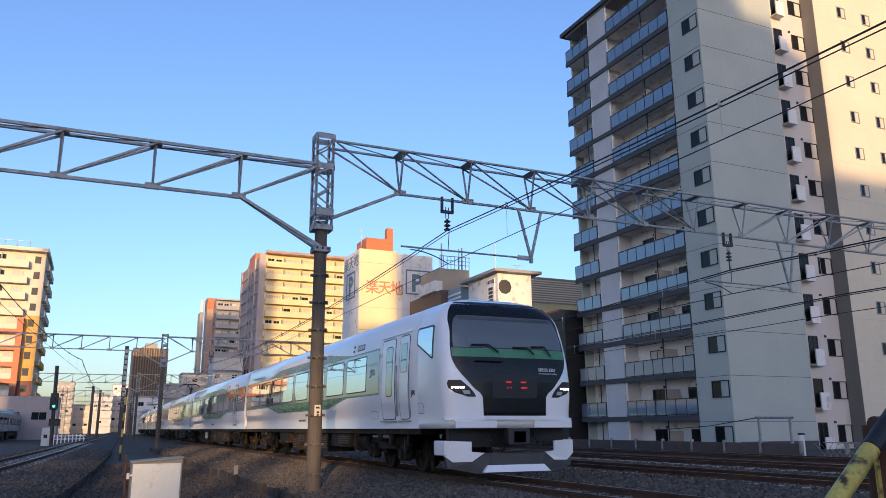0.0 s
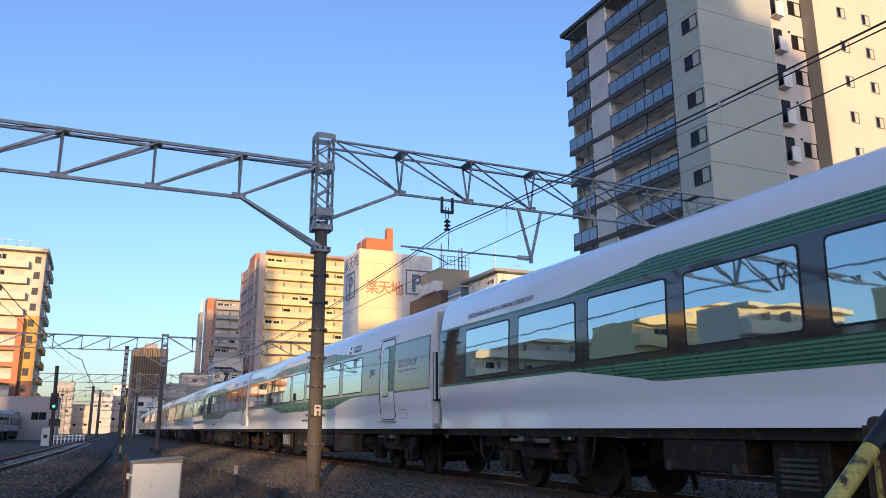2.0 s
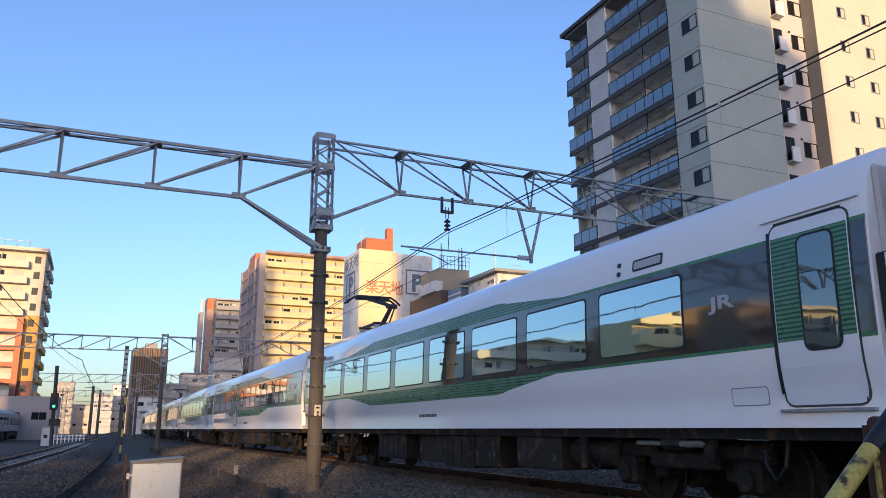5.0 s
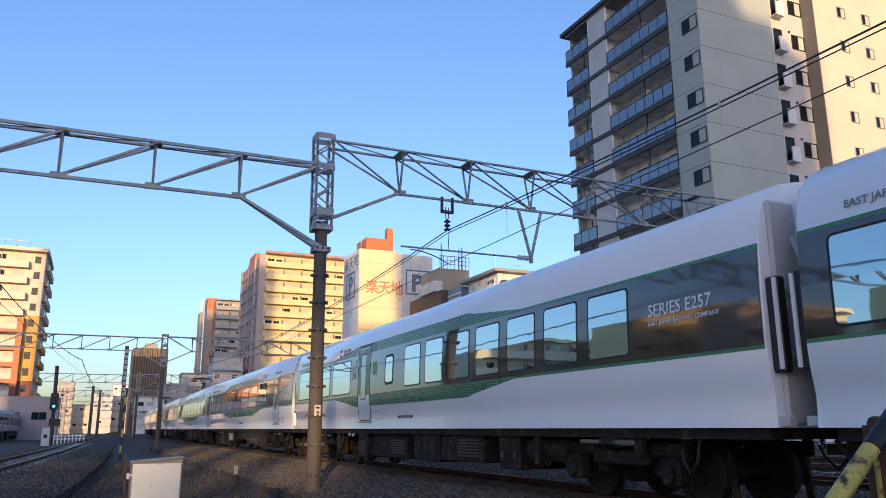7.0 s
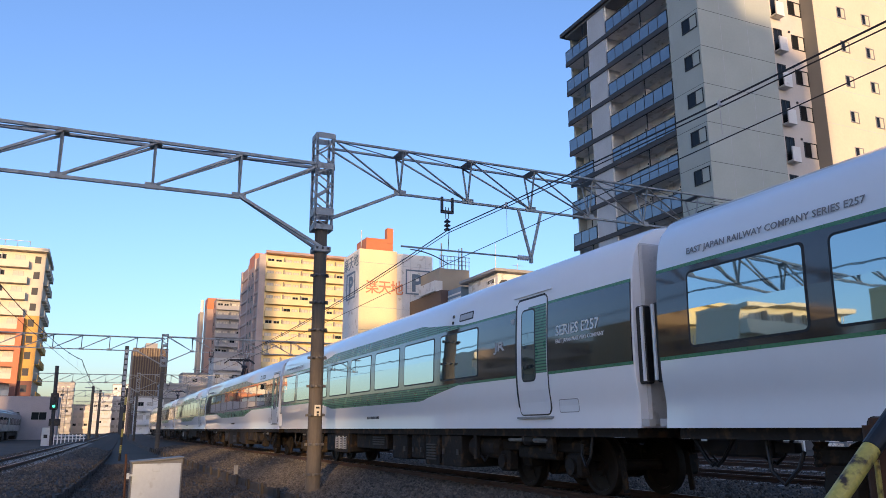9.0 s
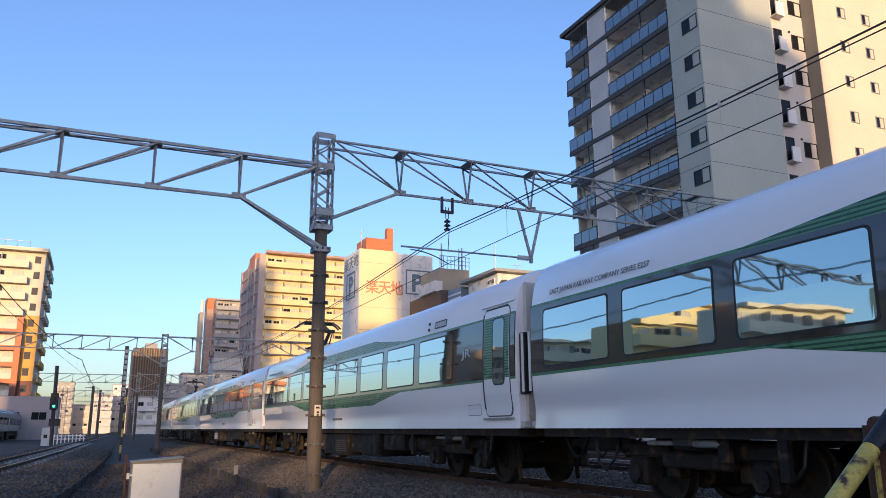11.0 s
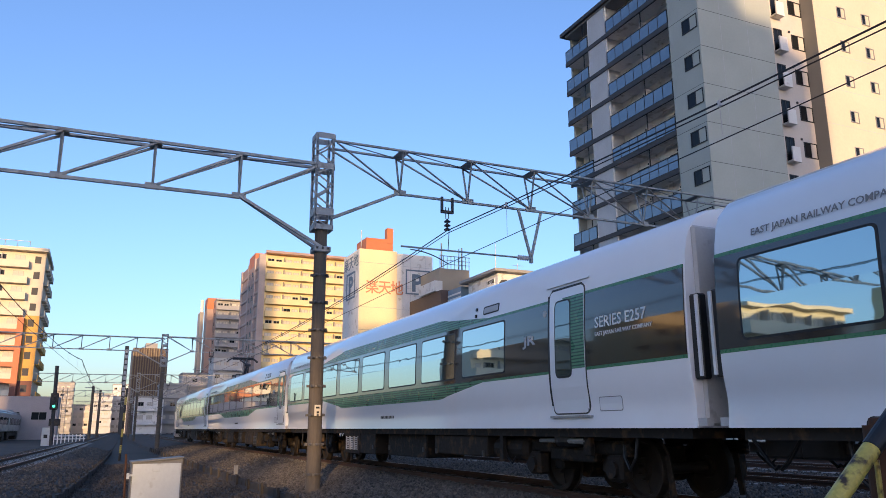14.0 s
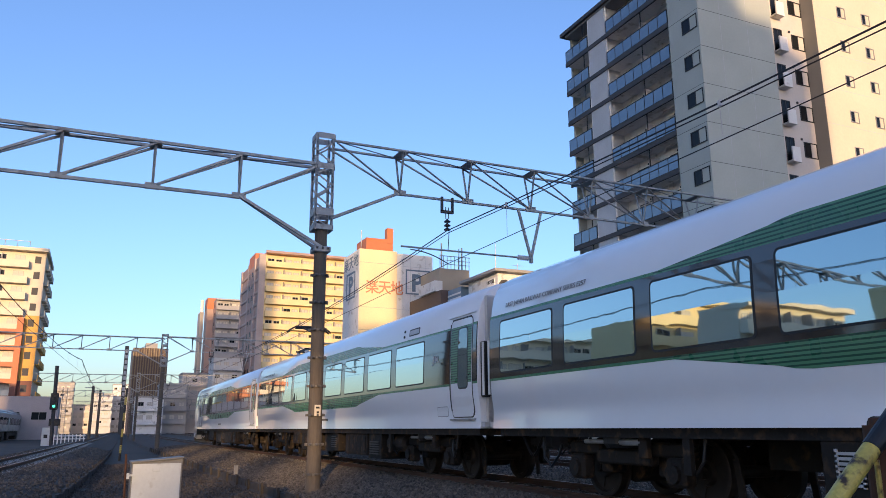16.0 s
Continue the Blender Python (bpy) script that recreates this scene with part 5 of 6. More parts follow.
def left_block():
    """The block with a cream top, orange middle and dark red foot, seen corner-on."""
    t = tagged(empty("apartment_building"), "apartment block with cream top and orange tiled lower storeys", "apartment building", "apartment blocks")
    x0, x1, y0, y1, ST = -22.0, -10.2, 155.0, 172.0, 2.9
    top = 32.6
    part("wall", block(x0, x1, y0, y1, -0.7, top), CREAM_WALL, t)
    part("roof_edge", block(x0 - 0.3, x1 + 0.5, y0 - 1.6, y1, top, top + 0.6), CREAM_WALL, t)
    part("roof_rail", joined(*[rod((x, y0 - 0.5, top + 0.6), (x, y0 - 0.5, top + 1.9), 0.05, 5) for x in range(-21, -12, 2)], rod((-21, y0 - 0.5, top + 1.9), (-13, y0 - 0.5, top + 1.9), 0.05, 5)), FRAME_ALU, t)
    for k in range(10):
        z = top - ST * (k + 1)
        mat = CREAM_WALL if k < 4 else (ORANGE_TILE if k < 8 else RED_TILE)
        if k >= 4:
            part("storey_band", block(x0 + 0.05, x1 - 2.3, y0 - 1.35, y0 - 0.002, z - 0.55, z + 0.25), mat, t, "tiled storey band")
            part("tiled_pier", block(x1 - 3.3, x1 - 2.3, y0 - 1.36, y0 - 0.003, z + 0.25, z + ST - 0.55), mat, t)
            part("corner_panel", block(x1 - 2.3, x1 + 0.02, y0 - 0.03, y0 - 0.002, z, z + ST), GOLD_TILE if k < 8 else RED_TILE, t)
        balcony_row(t, "-y", y0, x0 + 0.5, x1 - (2.6 if k < 4 else 3.3), z + (0.0 if k < 4 else 0.25), 1.3, CREAM_WALL, 1.1 if k < 4 else 0.9, 2)
        for i in range(3):
            window_on(t, "-y", y0 - 0.05, x0 + 1.6 + 3.0 * i, z + 1.45, 1.6, 1.5, False, i % 3 != 1)
        # corner loggias: flat dark plates painted for their shade, no recess built
        part("loggia", block(x1 - 1.75, x1 - 0.75, y0 - 0.04, y0 - 0.005, z + 0.9, z + 2.2), SLAB_DARK, t, "flat dark plate for the shade of a corner recess")
        for j in range(4):
            y = y0 + 1.5 + 4.1 * j
            b = part("side_balcony", joined(block(x1, x1 + 0.7, y, y + 3.0, z, z + 0.18), block(x1 + 0.6, x1 + 0.7, y, y + 3.0, z + 0.18, z + 1.15)), CREAM_WALL if k < 4 else GOLD_TILE, t)
    part("annex", block(-22, -5.2, 146, 154, -0.7, 6.4), PINK_GREY, t, "low grey annex")
    for i in range(4):
        window_on(t, "-y", 146, -20 + 4 * i, 3.2, 2.2, 1.2, False)


def car_park():
    """The clad parking tower with painted signs."""
    t = tagged(empty("parking_tower"), "clad parking tower with large painted signs", "parking tower")
    x0, xm, x1, y0, y1, top = 30.7, 36.0, 41.5, 95.0, 102.1, 24.35
    # one flat front: sunlit part coloured cream, shaded part pale and set back
    part("front_wall", block(x0, xm, y0, y1, -0.7, top), CLAD_CREAM, t, "sunlit part of the front cladding, its warmth put into the cream")
    part("set_back_wall", block(xm, x1, y0 + 0.6, y1, -0.7, top - 0.1), WHITE_WALL, t, "shaded part of the same front, coloured paler")
    part("side_wall", block(x0 - 0.03, x0 - 0.002, y0 + 0.05, y1, -0.7, top), WHITE_WALL, t, "pale side cladding")
    part("penthouse", block(32.4, 36.3, 97.5, 101.8, top, 26.6), ORANGE_TILE, t, "orange roof house")
    part("chimney", block(35.4, 36.3, 97.4, 98.4, 26, 28.2), ORANGE_TILE, t)
    part("mast", rod((31.5, 97, top), (31.5, 97, 27.4), 0.05), FRAME_ALU, t)
    for k in range(8):
        part("cladding_joint", block(x0, xm, y0 - 0.008, y0 + 0.01, 1.5 + 3.0 * k, 1.54 + 3.0 * k), GREY_WALL, t)
        part("cladding_joint", block(xm, x1, y0 + 0.592, y0 + 0.61, 1.5 + 3.0 * k, 1.54 + 3.0 * k), PANEL_GREY, t)
    for i in range(4):
        part("cladding_joint", block(xm + 1.1 + 1.1 * i, xm + 1.13 + 1.1 * i, y0 + 0.592, y0 + 0.61, 0, top - 0.3), PANEL_GREY, t)
    # square sign with the letter
    yz = y0 + 0.56
    for a in ((37.5, 41.1, 18.7, 18.9), (37.5, 41.1, 21.95, 22.15), (37.5, 37.7, 18.9, 21.95), (40.9, 41.1, 18.9, 21.95)):
        part("sign_frame", block(a[0], a[1], yz, yz + 0.05, a[2], a[3]), SIGN_BLUE, t)
    V, F = words("P", 3.3, 0.05)
    part("sign_letter", ([(38.3 + x, yz + 0.02 + y, 19.2 + z) for x, y, z in V], F), SIGN_BLUE, t, "blue parking letter")
    for k, ch in enumerate("\u697d\u5929\u5730"):
        V, F = words(ch, 2.0, 0.05)
        part("sign_character", ([(31.55 + 1.75 * k + x * 0.95, y0 - 0.02 + y, 18.55 + z) for x, y, z in V], F), SIGN_RED, t, "faded red sign character")
    m = pose(x0 - 0.05, 98.6, 0, 0, 0, -90)
    for k, ch in enumerate("\u697d\u5929\u5730"):
        g = moved(words(ch, 2.0, 0.05), m @ pose(-3.1 + 2.15 * k, 0, 22.3))
        part("sign_character", g, SIGN_BLUE, t, "grey sign character")
    part("sign_letter", moved(words("P", 3.6, 0.05), m @ pose(-0.95, 0, 18.6)), SIGN_BLUE, t)
    for a, b, c, d in ((-1.9, 1.9, 18.0, 18.25), (-1.9, 1.9, 21.4, 21.65), (-1.9, -1.65, 18.25, 21.4), (1.65, 1.9, 18.25, 21.4)):
        part("sign_frame", moved(block(a, b, -0.03, 0.03, c, d), m), SIGN_BLUE, t)


def low_town():
    """Lower buildings behind the train."""
    t = tagged(empty("office_building"), "brown-roofed building with a grey rooftop tank house", "building")
    part("wall", block(36.7, 46.5, 82, 92, -0.7, 17.0), BROWN_ROOF, t)
    part("tank_house", block(37.4, 41.5, 84, 90, 17.0, 20.1), TANK_TAN, t)
    for i in range(9):
        part("screen_post", block(37.4 + 0.5 * i, 37.45 + 0.5 * i, 83.9, 83.96, 20.1, 21.7), FRAME_ALU, t)
    for z0, z1 in ((21.62, 21.7), (21.1, 21.16), (20.6, 20.66)):
        part("screen_rail", block(37.4, 41.5, 83.84, 83.896, z0, z1), FRAME_ALU, t)
    part("antenna_mast", joined(rod((37.9, 84.5, 20.1), (37.9, 84.5, 23.4), 0.10), rod((40.7, 84.5, 20.1), (40.7, 84.5, 23.0), 0.10), rod((40.3, 84.5, 20.1), (40.3, 84.5, 22.9), 0.06)), FRAME_ALU, t)
    part("small_roof_house", block(36.3, 37.35, 83, 88, 17.0, 18.3), WHITE_WALL, t)
    h = tagged(empty("hotel_building"), "white hotel block with a dark hung sign and flat roof", "building")
    part("wall", block(37.9, 42.0, 70, 77, -0.7, 17.0), WHITE_WALL, h)
    part("roof_slab", block(37.2, 42.9, 69.2, 78, 17.0, 17.3), GREY_WALL, h)
    part("roof_antenna", joined(rod((39.3, 73, 17.3), (39.3, 73, 21.0), 0.035), rod((41.5, 72, 17.3), (41.5, 72, 18.6), 0.03), rod((40.8, 72, 18.4), (42.2, 72, 18.4), 0.02)), FRAME_ALU, h)
    part("hung_sign", block(37.82, 37.9, 70.6, 72.3, 13.4, 16.4), INK_WHITE, h, "white hung sign")
    part("sign_lettering", moved(words("HOTEL", 0.55, 0.04), pose(37.8, 72.3, 16.0, 0, 0, -90)), INK, h)
    part("sign_bars", joined(*[block(37.78, 37.815, 71.0, 71.9, 13.6 + 0.42 * k, 13.9 + 0.42 * k) for k in range(5)]), INK, h)
    part("mural", lathe([(0.8, 0.0), (0.7, 0.03), (0.4, 0.04)], 9), SLAB_DARK, h, "faded round wall mural").matrix_basis = pose(38.75, 69.99, 15.5, 90, 0, 0)
    b = tagged(empty("office_building"), "pale yellow block with louvred roof screen", "building")
    part("wall", block(49.0, 64, 84, 95, -0.7, 16.6), YELLOW_TILE, b)
    part("screen", block(50.2, 60, 83.9, 83.98, 16.6, 20.0), PINK_TILE, b, "brown louvred screen")
    for k in range(10):
        part("screen_slat", block(50.2, 60, 83.84, 83.9, 16.8 + 0.3 * k, 16.95 + 0.3 * k), CREAM_WALL, b)
    r = tagged(empty("office_building"), "dark red rooftop building with railings", "building")
    part("wall", block(43.0, 53, 66, 74, -0.7, 12.2), RED_TILE, r)
    part("roof", block(42.6, 53.4, 65.6, 74.4, 12.2, 12.7), RED_TILE, r)
    part("railing", joined(*[rod((43 + 0.5 * i, 65.8, 10.0), (43 + 0.5 * i, 65.8, 11.2), 0.03, 5) for i in range(21)], rod((43, 65.8, 11.2), (53, 65.8, 11.2), 0.03, 5)), FRAME_ALU, r)
    for i in range(3):
        window_on(r, "-y", 66, 45.2 + 3 * i, 10.6, 1.6, 1.4, False)
    d = tagged(empty("building_hoarding"), "dark sheet hoarding beside the apartment block", "building")
    part("wall", block(37.0, 46.0, 56.2, 64, -0.7, 11.0), INK, d)
    s = tagged(empty("shop_building"), "blue sheet-clad building roof", "building")
    part("wall", block(37.4, 44, 78, 81.5, -0.7, 16.8), BLUE_SHEET, s)
    part("cladding", joined(*[block(37.36, 37.4, 78, 81.5, 12 + 0.5 * k, 12.2 + 0.5 * k) for k in range(9)]), WHITE_WALL, s)


TANK_TAN = material("tank_house_tan", (0.42, 0.36, 0.28), 0.8, vary=0.08, scale=0.5)
CLAD_CREAM = material("cream_sheet", (0.82, 0.69, 0.42), 0.6, vary=0.05, scale=0.3, fine=5)
FIN_TAN = material("fin_tan", (0.22, 0.165, 0.105), 0.6, vary=0.1, scale=0.5)


def dark_tower():
    t = tagged(empty("office_tower"), "brown office tower with vertical fins", "office tower")
    part("wall", block(10.2, 20.6, 260, 275, -0.7, 26.0), BROWN_ROOF, t)
    for i in range(14):
        part("fin", block(10.2 + 0.75 * i, 10.5 + 0.75 * i, 259.6, 260, 8, 26.0), FIN_TAN, t)
    part("roof_plant", block(14, 17.5, 264, 270, 26, 28.0), GREY_WALL, t)
    s = tagged(empty("sign_tower"), "slim grey sign tower beside the line", "sign tower")
    part("shaft", block(7.0, 8.0, 235, 237, -0.7, 24.0), SLAB_DARK, s)
    for k in range(9):
        part("lettering_bar", block(7.15, 7.85, 234.9, 235, 10 + 1.5 * k, 11.0 + 1.5 * k), INK_GREY, s)


def far_town():
    """Small houses and blocks that close the view down the line."""
    rnd = random.Random(5)
    spots = [(9 + 5.5 * i, 190 + 7 * (i % 3), 4 + rnd.random() * 3, 8 + 3.2 * (i % 4)) for i in range(5)]
    spots += [(-14 + 7 * i, 330 + 12 * (i % 2), 7, 10 + rnd.random() * 9) for i in range(5)]
    spots += [(14 + 8 * i, 300 + 10 * (i % 2), 8, 16 + rnd.random() * 7) for i in range(4)]
    mats = (WHITE_WALL, GREY_WALL, PALE_WALL, PANEL_GREY)
    for i, (x, y, w, h) in enumerate(spots):
        t = tagged(empty("town_building"), "small distant %s building with rows of windows" % ("white", "grey", "pale", "dull grey")[i % 4], "building", "distant town buildings")
        part("wall", block(x, x + w, y, y + 9, -0.7, h), mats[i % 4], t)
        part("roof_edge", block(x - 0.2, x + w + 0.2, y - 0.2, y + 9.2, h, h + 0.4), GREY_WALL, t)
        for k in range(int(h / 3)):
            for j in range(int(w / 2)):
                window_on(t, "-y", y, x + 1.0 + 2.0 * j, h - 1.6 - 3.0 * k, 1.1, 1.1, False, (2 * j + k + i) % 4 != 0)
            balcony_row(t, "-y", y, x + 0.3, x + w - 0.3, h - 2.9 - 3.0 * k, 0.9, mats[i % 4], 1.0)


grey_apartments()
cream_apartments()
yellow_block()
far_grey_block()
left_block()
car_park()
low_town()
dark_tower()
far_town()

# the blocks across the single track and behind the eye
for _x0, _x1, _y0, _y1, _h, _m in ((-84, -53, 38, 48, 14.5, YELLOW_TILE), (-62, -46.5, 58, 64, 14.5, CREAM_WALL), (-76, -44, 72, 80, 17.4, YELLOW_TILE), (-54, -34, 94, 104, 14.5, CREAM_WALL)):
    balcony_block("sunlit pale apartment block across the single track", _x0, _x1, _y0, _y1, _h, int(_h / 2.9), 0, _m, _m, 5, 1.2, 0)


def behind():
    """Unseen blocks added behind the eye to keep the low sun off; low houses."""
    t = tagged(empty("sun_blocker"), "unseen screen added to shape the low sun on the line", "building")
    part("upper_storey", block(-125, -91.2, -243, -240, 33.0, 45), GREY_WALL, t)
    part("roof_block", block(-98.5, -92.9, -243, -240, 45, 61), CREAM_WALL, t)
    part("side_wall", block(-125, -102.5, -243, -240, -0.7, 33.0), GREY_WALL, t)
    za, zb = 0.2 + 0.2885 * 107.0, 0.2 + 0.2885 * 93.1
    v = [(x, y, z) for y in (-243, -240) for x, z in ((-102.5, -0.7), (-88.6, -0.7), (-88.6, zb), (-102.5, za))]
    part("lower_wall", (v, [(0, 1, 2, 3), (7, 6, 5, 4), (0, 4, 5, 1), (1, 5, 6, 2), (2, 6, 7, 3), (3, 7, 4, 0)]), GREY_WALL, t, "sloping lower edge of the gap for the sun")
    part("side_wall", block(-88.6, -86.1, -243, -240, -0.7, 32.3), GREY_WALL, t)
    part("stair_house", block(-90.4, -88.6, -242.8, -240.2, 20, 28.6), GREY_WALL, t)
    # bars added in the gap, which split the sun into streaks on the ballast
    for x in (-98.6, -95.4, -92.2):
        part("pier", block(x - 0.45, x + 0.45, -242, -241, 26.5, 33.0), GREY_WALL, t)
    part("end_block", block(-91.2, -86.75, -252, -240, 32.3, 51.5), CREAM_WALL, t)
    # added blocks, each as high as the shade on the town walls needs
    for x0, x1, h in ((-86, -80.5, 62.3), (-80.4, -70.5, 44.5), (-70.4, -63.5, 76), (-63.4, -55.6, 62.6), (-55.5, 40, 51), (-128.5, -119.6, 86), (-154, -133, 92)):
        tagged(part("apartment_building", block(x0, x1, -252, -240, -0.7, h), CREAM_WALL), "plain unseen block added far behind the lineside for its shade", "apartment building")
    for x0, x1, y0, h in ((-30, -8, -60, 4.5), (2, 26, -50, 7.5), (34, 60, -40, 10.0)):
        tagged(part("house", block(x0, x1, y0 - 12, y0, -0.7, h), WHITE_WALL), "plain low house behind the lineside", "house")


behind()


# ---- lineside ----
BOX_PAINT = material("cabinet_paint", (0.53, 0.57, 0.575), 0.45, vary=0.05, scale=3, dirt=(0.40, 0.41, 0.39), dirt_amount=0.05)
YELLOW_PAINT = material("chipped_yellow_paint", (0.46, 0.37, 0.085), 0.5, vary=0.25, scale=11, fine=70, bump=0.003, dirt=(0.05, 0.026, 0.014), dirt_amount=0.36)
CABINET_EDGE = material("cabinet_edge_grey", (0.17, 0.17, 0.165), 0.55, vary=0.1, scale=4)
BLACK_PAINT = material("black_paint", (0.012, 0.012, 0.013), 0.5, vary=0.15, scale=8, fine=60, bump=0.002, dirt=(0.07, 0.032, 0.016), dirt_amount=0.1)
RUST = material("rust", (0.085, 0.035, 0.016), 0.85, vary=0.3, scale=8, fine=70, bump=0.004)
BOARD = material("old_concrete_board", (0.042, 0.036, 0.031), 0.9, vary=0.25, scale=2, fine=25, bump=0.004, pieces=0.25)
FENCE_WALL = material("fence_concrete_brown", (0.10, 0.08, 0.07), 0.9, vary=0.2, scale=1.0, fine=14, bump=0.003, pieces=0.15)
SIGN_SKY = material("sign_light_blue", (0.08, 0.32, 0.55), 0.5, vary=0.05)
GREEN_LAMP = glowing("signal_green", (0.0, 0.85, 0.42), 1.6)
LEAF = material("dry_leaf", (0.13, 0.12, 0.03), 0.8, vary=0.3, scale=3, islands=0.5)
COMMUTER = material("stainless_body", (0.42, 0.43, 0.44), 0.35, 0.7, vary=0.06, scale=1)


def relay_cabinet():
    t = tagged(empty("relay_cabinet"), "white steel lineside cabinet with sloping lid", "cabinet")
    x0, x1, y0, y1, z0 = 0.435, 0.945, 9.0, 9.36, -0.65
    v = [(x0, y0, z0), (x1, y0, z0), (x1, y1, z0), (x0, y1, z0), (x0, y0, 0.645), (x1, y0, 0.685), (x1, y1, 0.685), (x0, y1, 0.645)]
    part("body", (v, block(0, 1, 0, 1, 0, 1)[1]), CABINET_EDGE, t, "grey cabinet body")
    v = [(x0 - 0.012, y0 - 0.025, 0.648), (x1 + 0.012, y0 - 0.025, 0.690), (x1 + 0.012, y1, 0.690), (x0 - 0.012, y1, 0.648),
         (x0 - 0.012, y0 - 0.025, 0.665), ((x0 + x1) / 2 + 0.1, y0 - 0.025, 0.712), (x1 + 0.012, y1, 0.705), (x0 - 0.012, y1, 0.665)]
    v[5] = (x1 + 0.012, y0 - 0.025, 0.706)
    part("lid", (v, block(0, 1, 0, 1, 0, 1)[1]), CABINET_EDGE, t)
    part("door", block(x0 + 0.012, x1 - 0.012, y0 - 0.012, y0, z0 + 0.1, 0.640, 0.004), BOX_PAINT, t)
    part("latch", joined(block(x0 - 0.045, x0 + 0.06, y0 - 0.03, y0 - 0.012, 0.515, 0.535), block(x0 - 0.045, x0 - 0.02, y0 - 0.04, y0 + 0.01, 0.49, 0.55)), BOX_PAINT, t, "steel latch")
    part("name_plate", block(0.645, 0.725, y0 - 0.022, y0 - 0.012, 0.56, 0.605, 0.003), BOX_PAINT, t)


def guard_rail():
    """The near striped pipe barrier."""
    t = tagged(empty("pipe_barrier"), "chipped yellow and black striped pipe barrier", "barrier")
    a, b = Vector((2.165, 1.6, 0.985)), Vector((1.942, 1.6, 0.805))
    d = (b - a).normalized()
    r = 0.027
    part("black_band", rod(a - d * 0.25, a + d * 0.085, r + 0.002, 18), BLACK_PAINT, t)
    part("yellow_band", rod(a + d * 0.085, a + d * 0.33, r, 18), YELLOW_PAINT, t)
    part("black_band", rod(a + d * 0.33, a + d * 0.52, r, 18), BLACK_PAINT, t)
    part("yellow_band", rod(a + d * 0.52, a + d * 0.80, r, 18), YELLOW_PAINT, t)
    part("black_band", rod(a + d * 0.80, a + d * 2.4, r, 18), BLACK_PAINT, t)
    part("post", rod((2.195, 1.65, -0.65), (2.195, 1.65, 1.0), 0.036, 18), RUST, t, "rusty brown post")
    part("post_stripe", rod((2.11, 1.61, -0.65), (2.13, 1.61, 0.90), 0.008, 8), YELLOW_PAINT, t)
    part("joint", lathe([(0.0, -0.04), (0.032, -0.036), (0.038, 0), (0.032, 0.036), (0.0, 0.04)], 16), RUST, t).location = (2.195, 1.63, 0.985)
    part("cross_rail", rod((2.195, 1.65, 1.0), (3.6, 1.7, 1.0), 0.027, 16), BLACK_PAINT, t)


def striped_guard(x, y, z0, z1, lean, r, label):
    """A yellow and black guy guard."""
    t = tagged(empty("guy_guard"), label, "guy guard")
    n = 9
    for k in range(n):
        a, b = k / n, (k + 1) / n
        part("stripe", rod((x + lean * a, y, z0 + (z1 - z0) * a), (x + lean * b, y, z0 + (z1 - z0) * b), r, 10), (BLACK_PAINT, YELLOW_PAINT)[k % 2], t)
    return t


def signal_mast():
    t = tagged(empty("railway_signal"), "dark railway signal mast showing a green light", "railway signal")
    part("mast", rod((-2.95, 75, -0.65), (-3.12, 75, 6.4), 0.16, 10), DARK_STEEL, t)
    h = part("signal_head", block(-3.35, -2.72, 74.5, 74.75, 2.65, 4.05, 0.05), BLACK_PAINT, t)
    part("lens", lathe([(0.11, 0), (0.10, 0.02), (0.04, 0.03)], 12), GREEN_LAMP, h, "green lit lens").matrix_basis = pose(-3.03, 74.5, 2.95, 90, 0, 0)
    for z in (3.3, 3.7):
        part("lens", lathe([(0.11, 0), (0.10, 0.02), (0.04, 0.03)], 12), RUBBER, h).matrix_basis = pose(-3.03, 74.5, z, 90, 0, 0)
    part("backboard", block(-3.3, -2.4, 74.9, 75.0, 1.3, 1.9, 0.03), BLACK_PAINT, t)
    part("ladder", joined(rod((-2.45, 75.2, 0.3), (-2.45, 75.2, 4.6), 0.03, 5), rod((-2.1, 75.2, 0.3), (-2.1, 75.2, 4.6), 0.03, 5), *[rod((-2.45, 75.2, 0.6 + 0.35 * k), (-2.1, 75.2, 0.6 + 0.35 * k), 0.02, 5) for k in range(11)]), GALV, t)


def lattice_pole(x, y, h, label):
    t = tagged(empty("overhead_line_mast"), label, "mast", "overhead line masts")
    part("mast", lathe([(0.2, -0.65), (0.16, h)], 10), POLE_CONC, t).location = (x, y, 0)
    part("cross_arm", joined(block(x - 0.1, x + 1.3, y - 0.04, y + 0.04, h - 0.9, h - 0.8), block(x - 0.9, x + 0.1, y - 0.04, y + 0.04, h - 0.3, h - 0.2)), GALV, t)
    part("insulator", lathe([(0.05, 0), (0.1, 0.1), (0.05, 0.2), (0.1, 0.3), (0.04, 0.4)], 8), INK_GREY, t).location = (x + 1.2, y, h - 1.3)


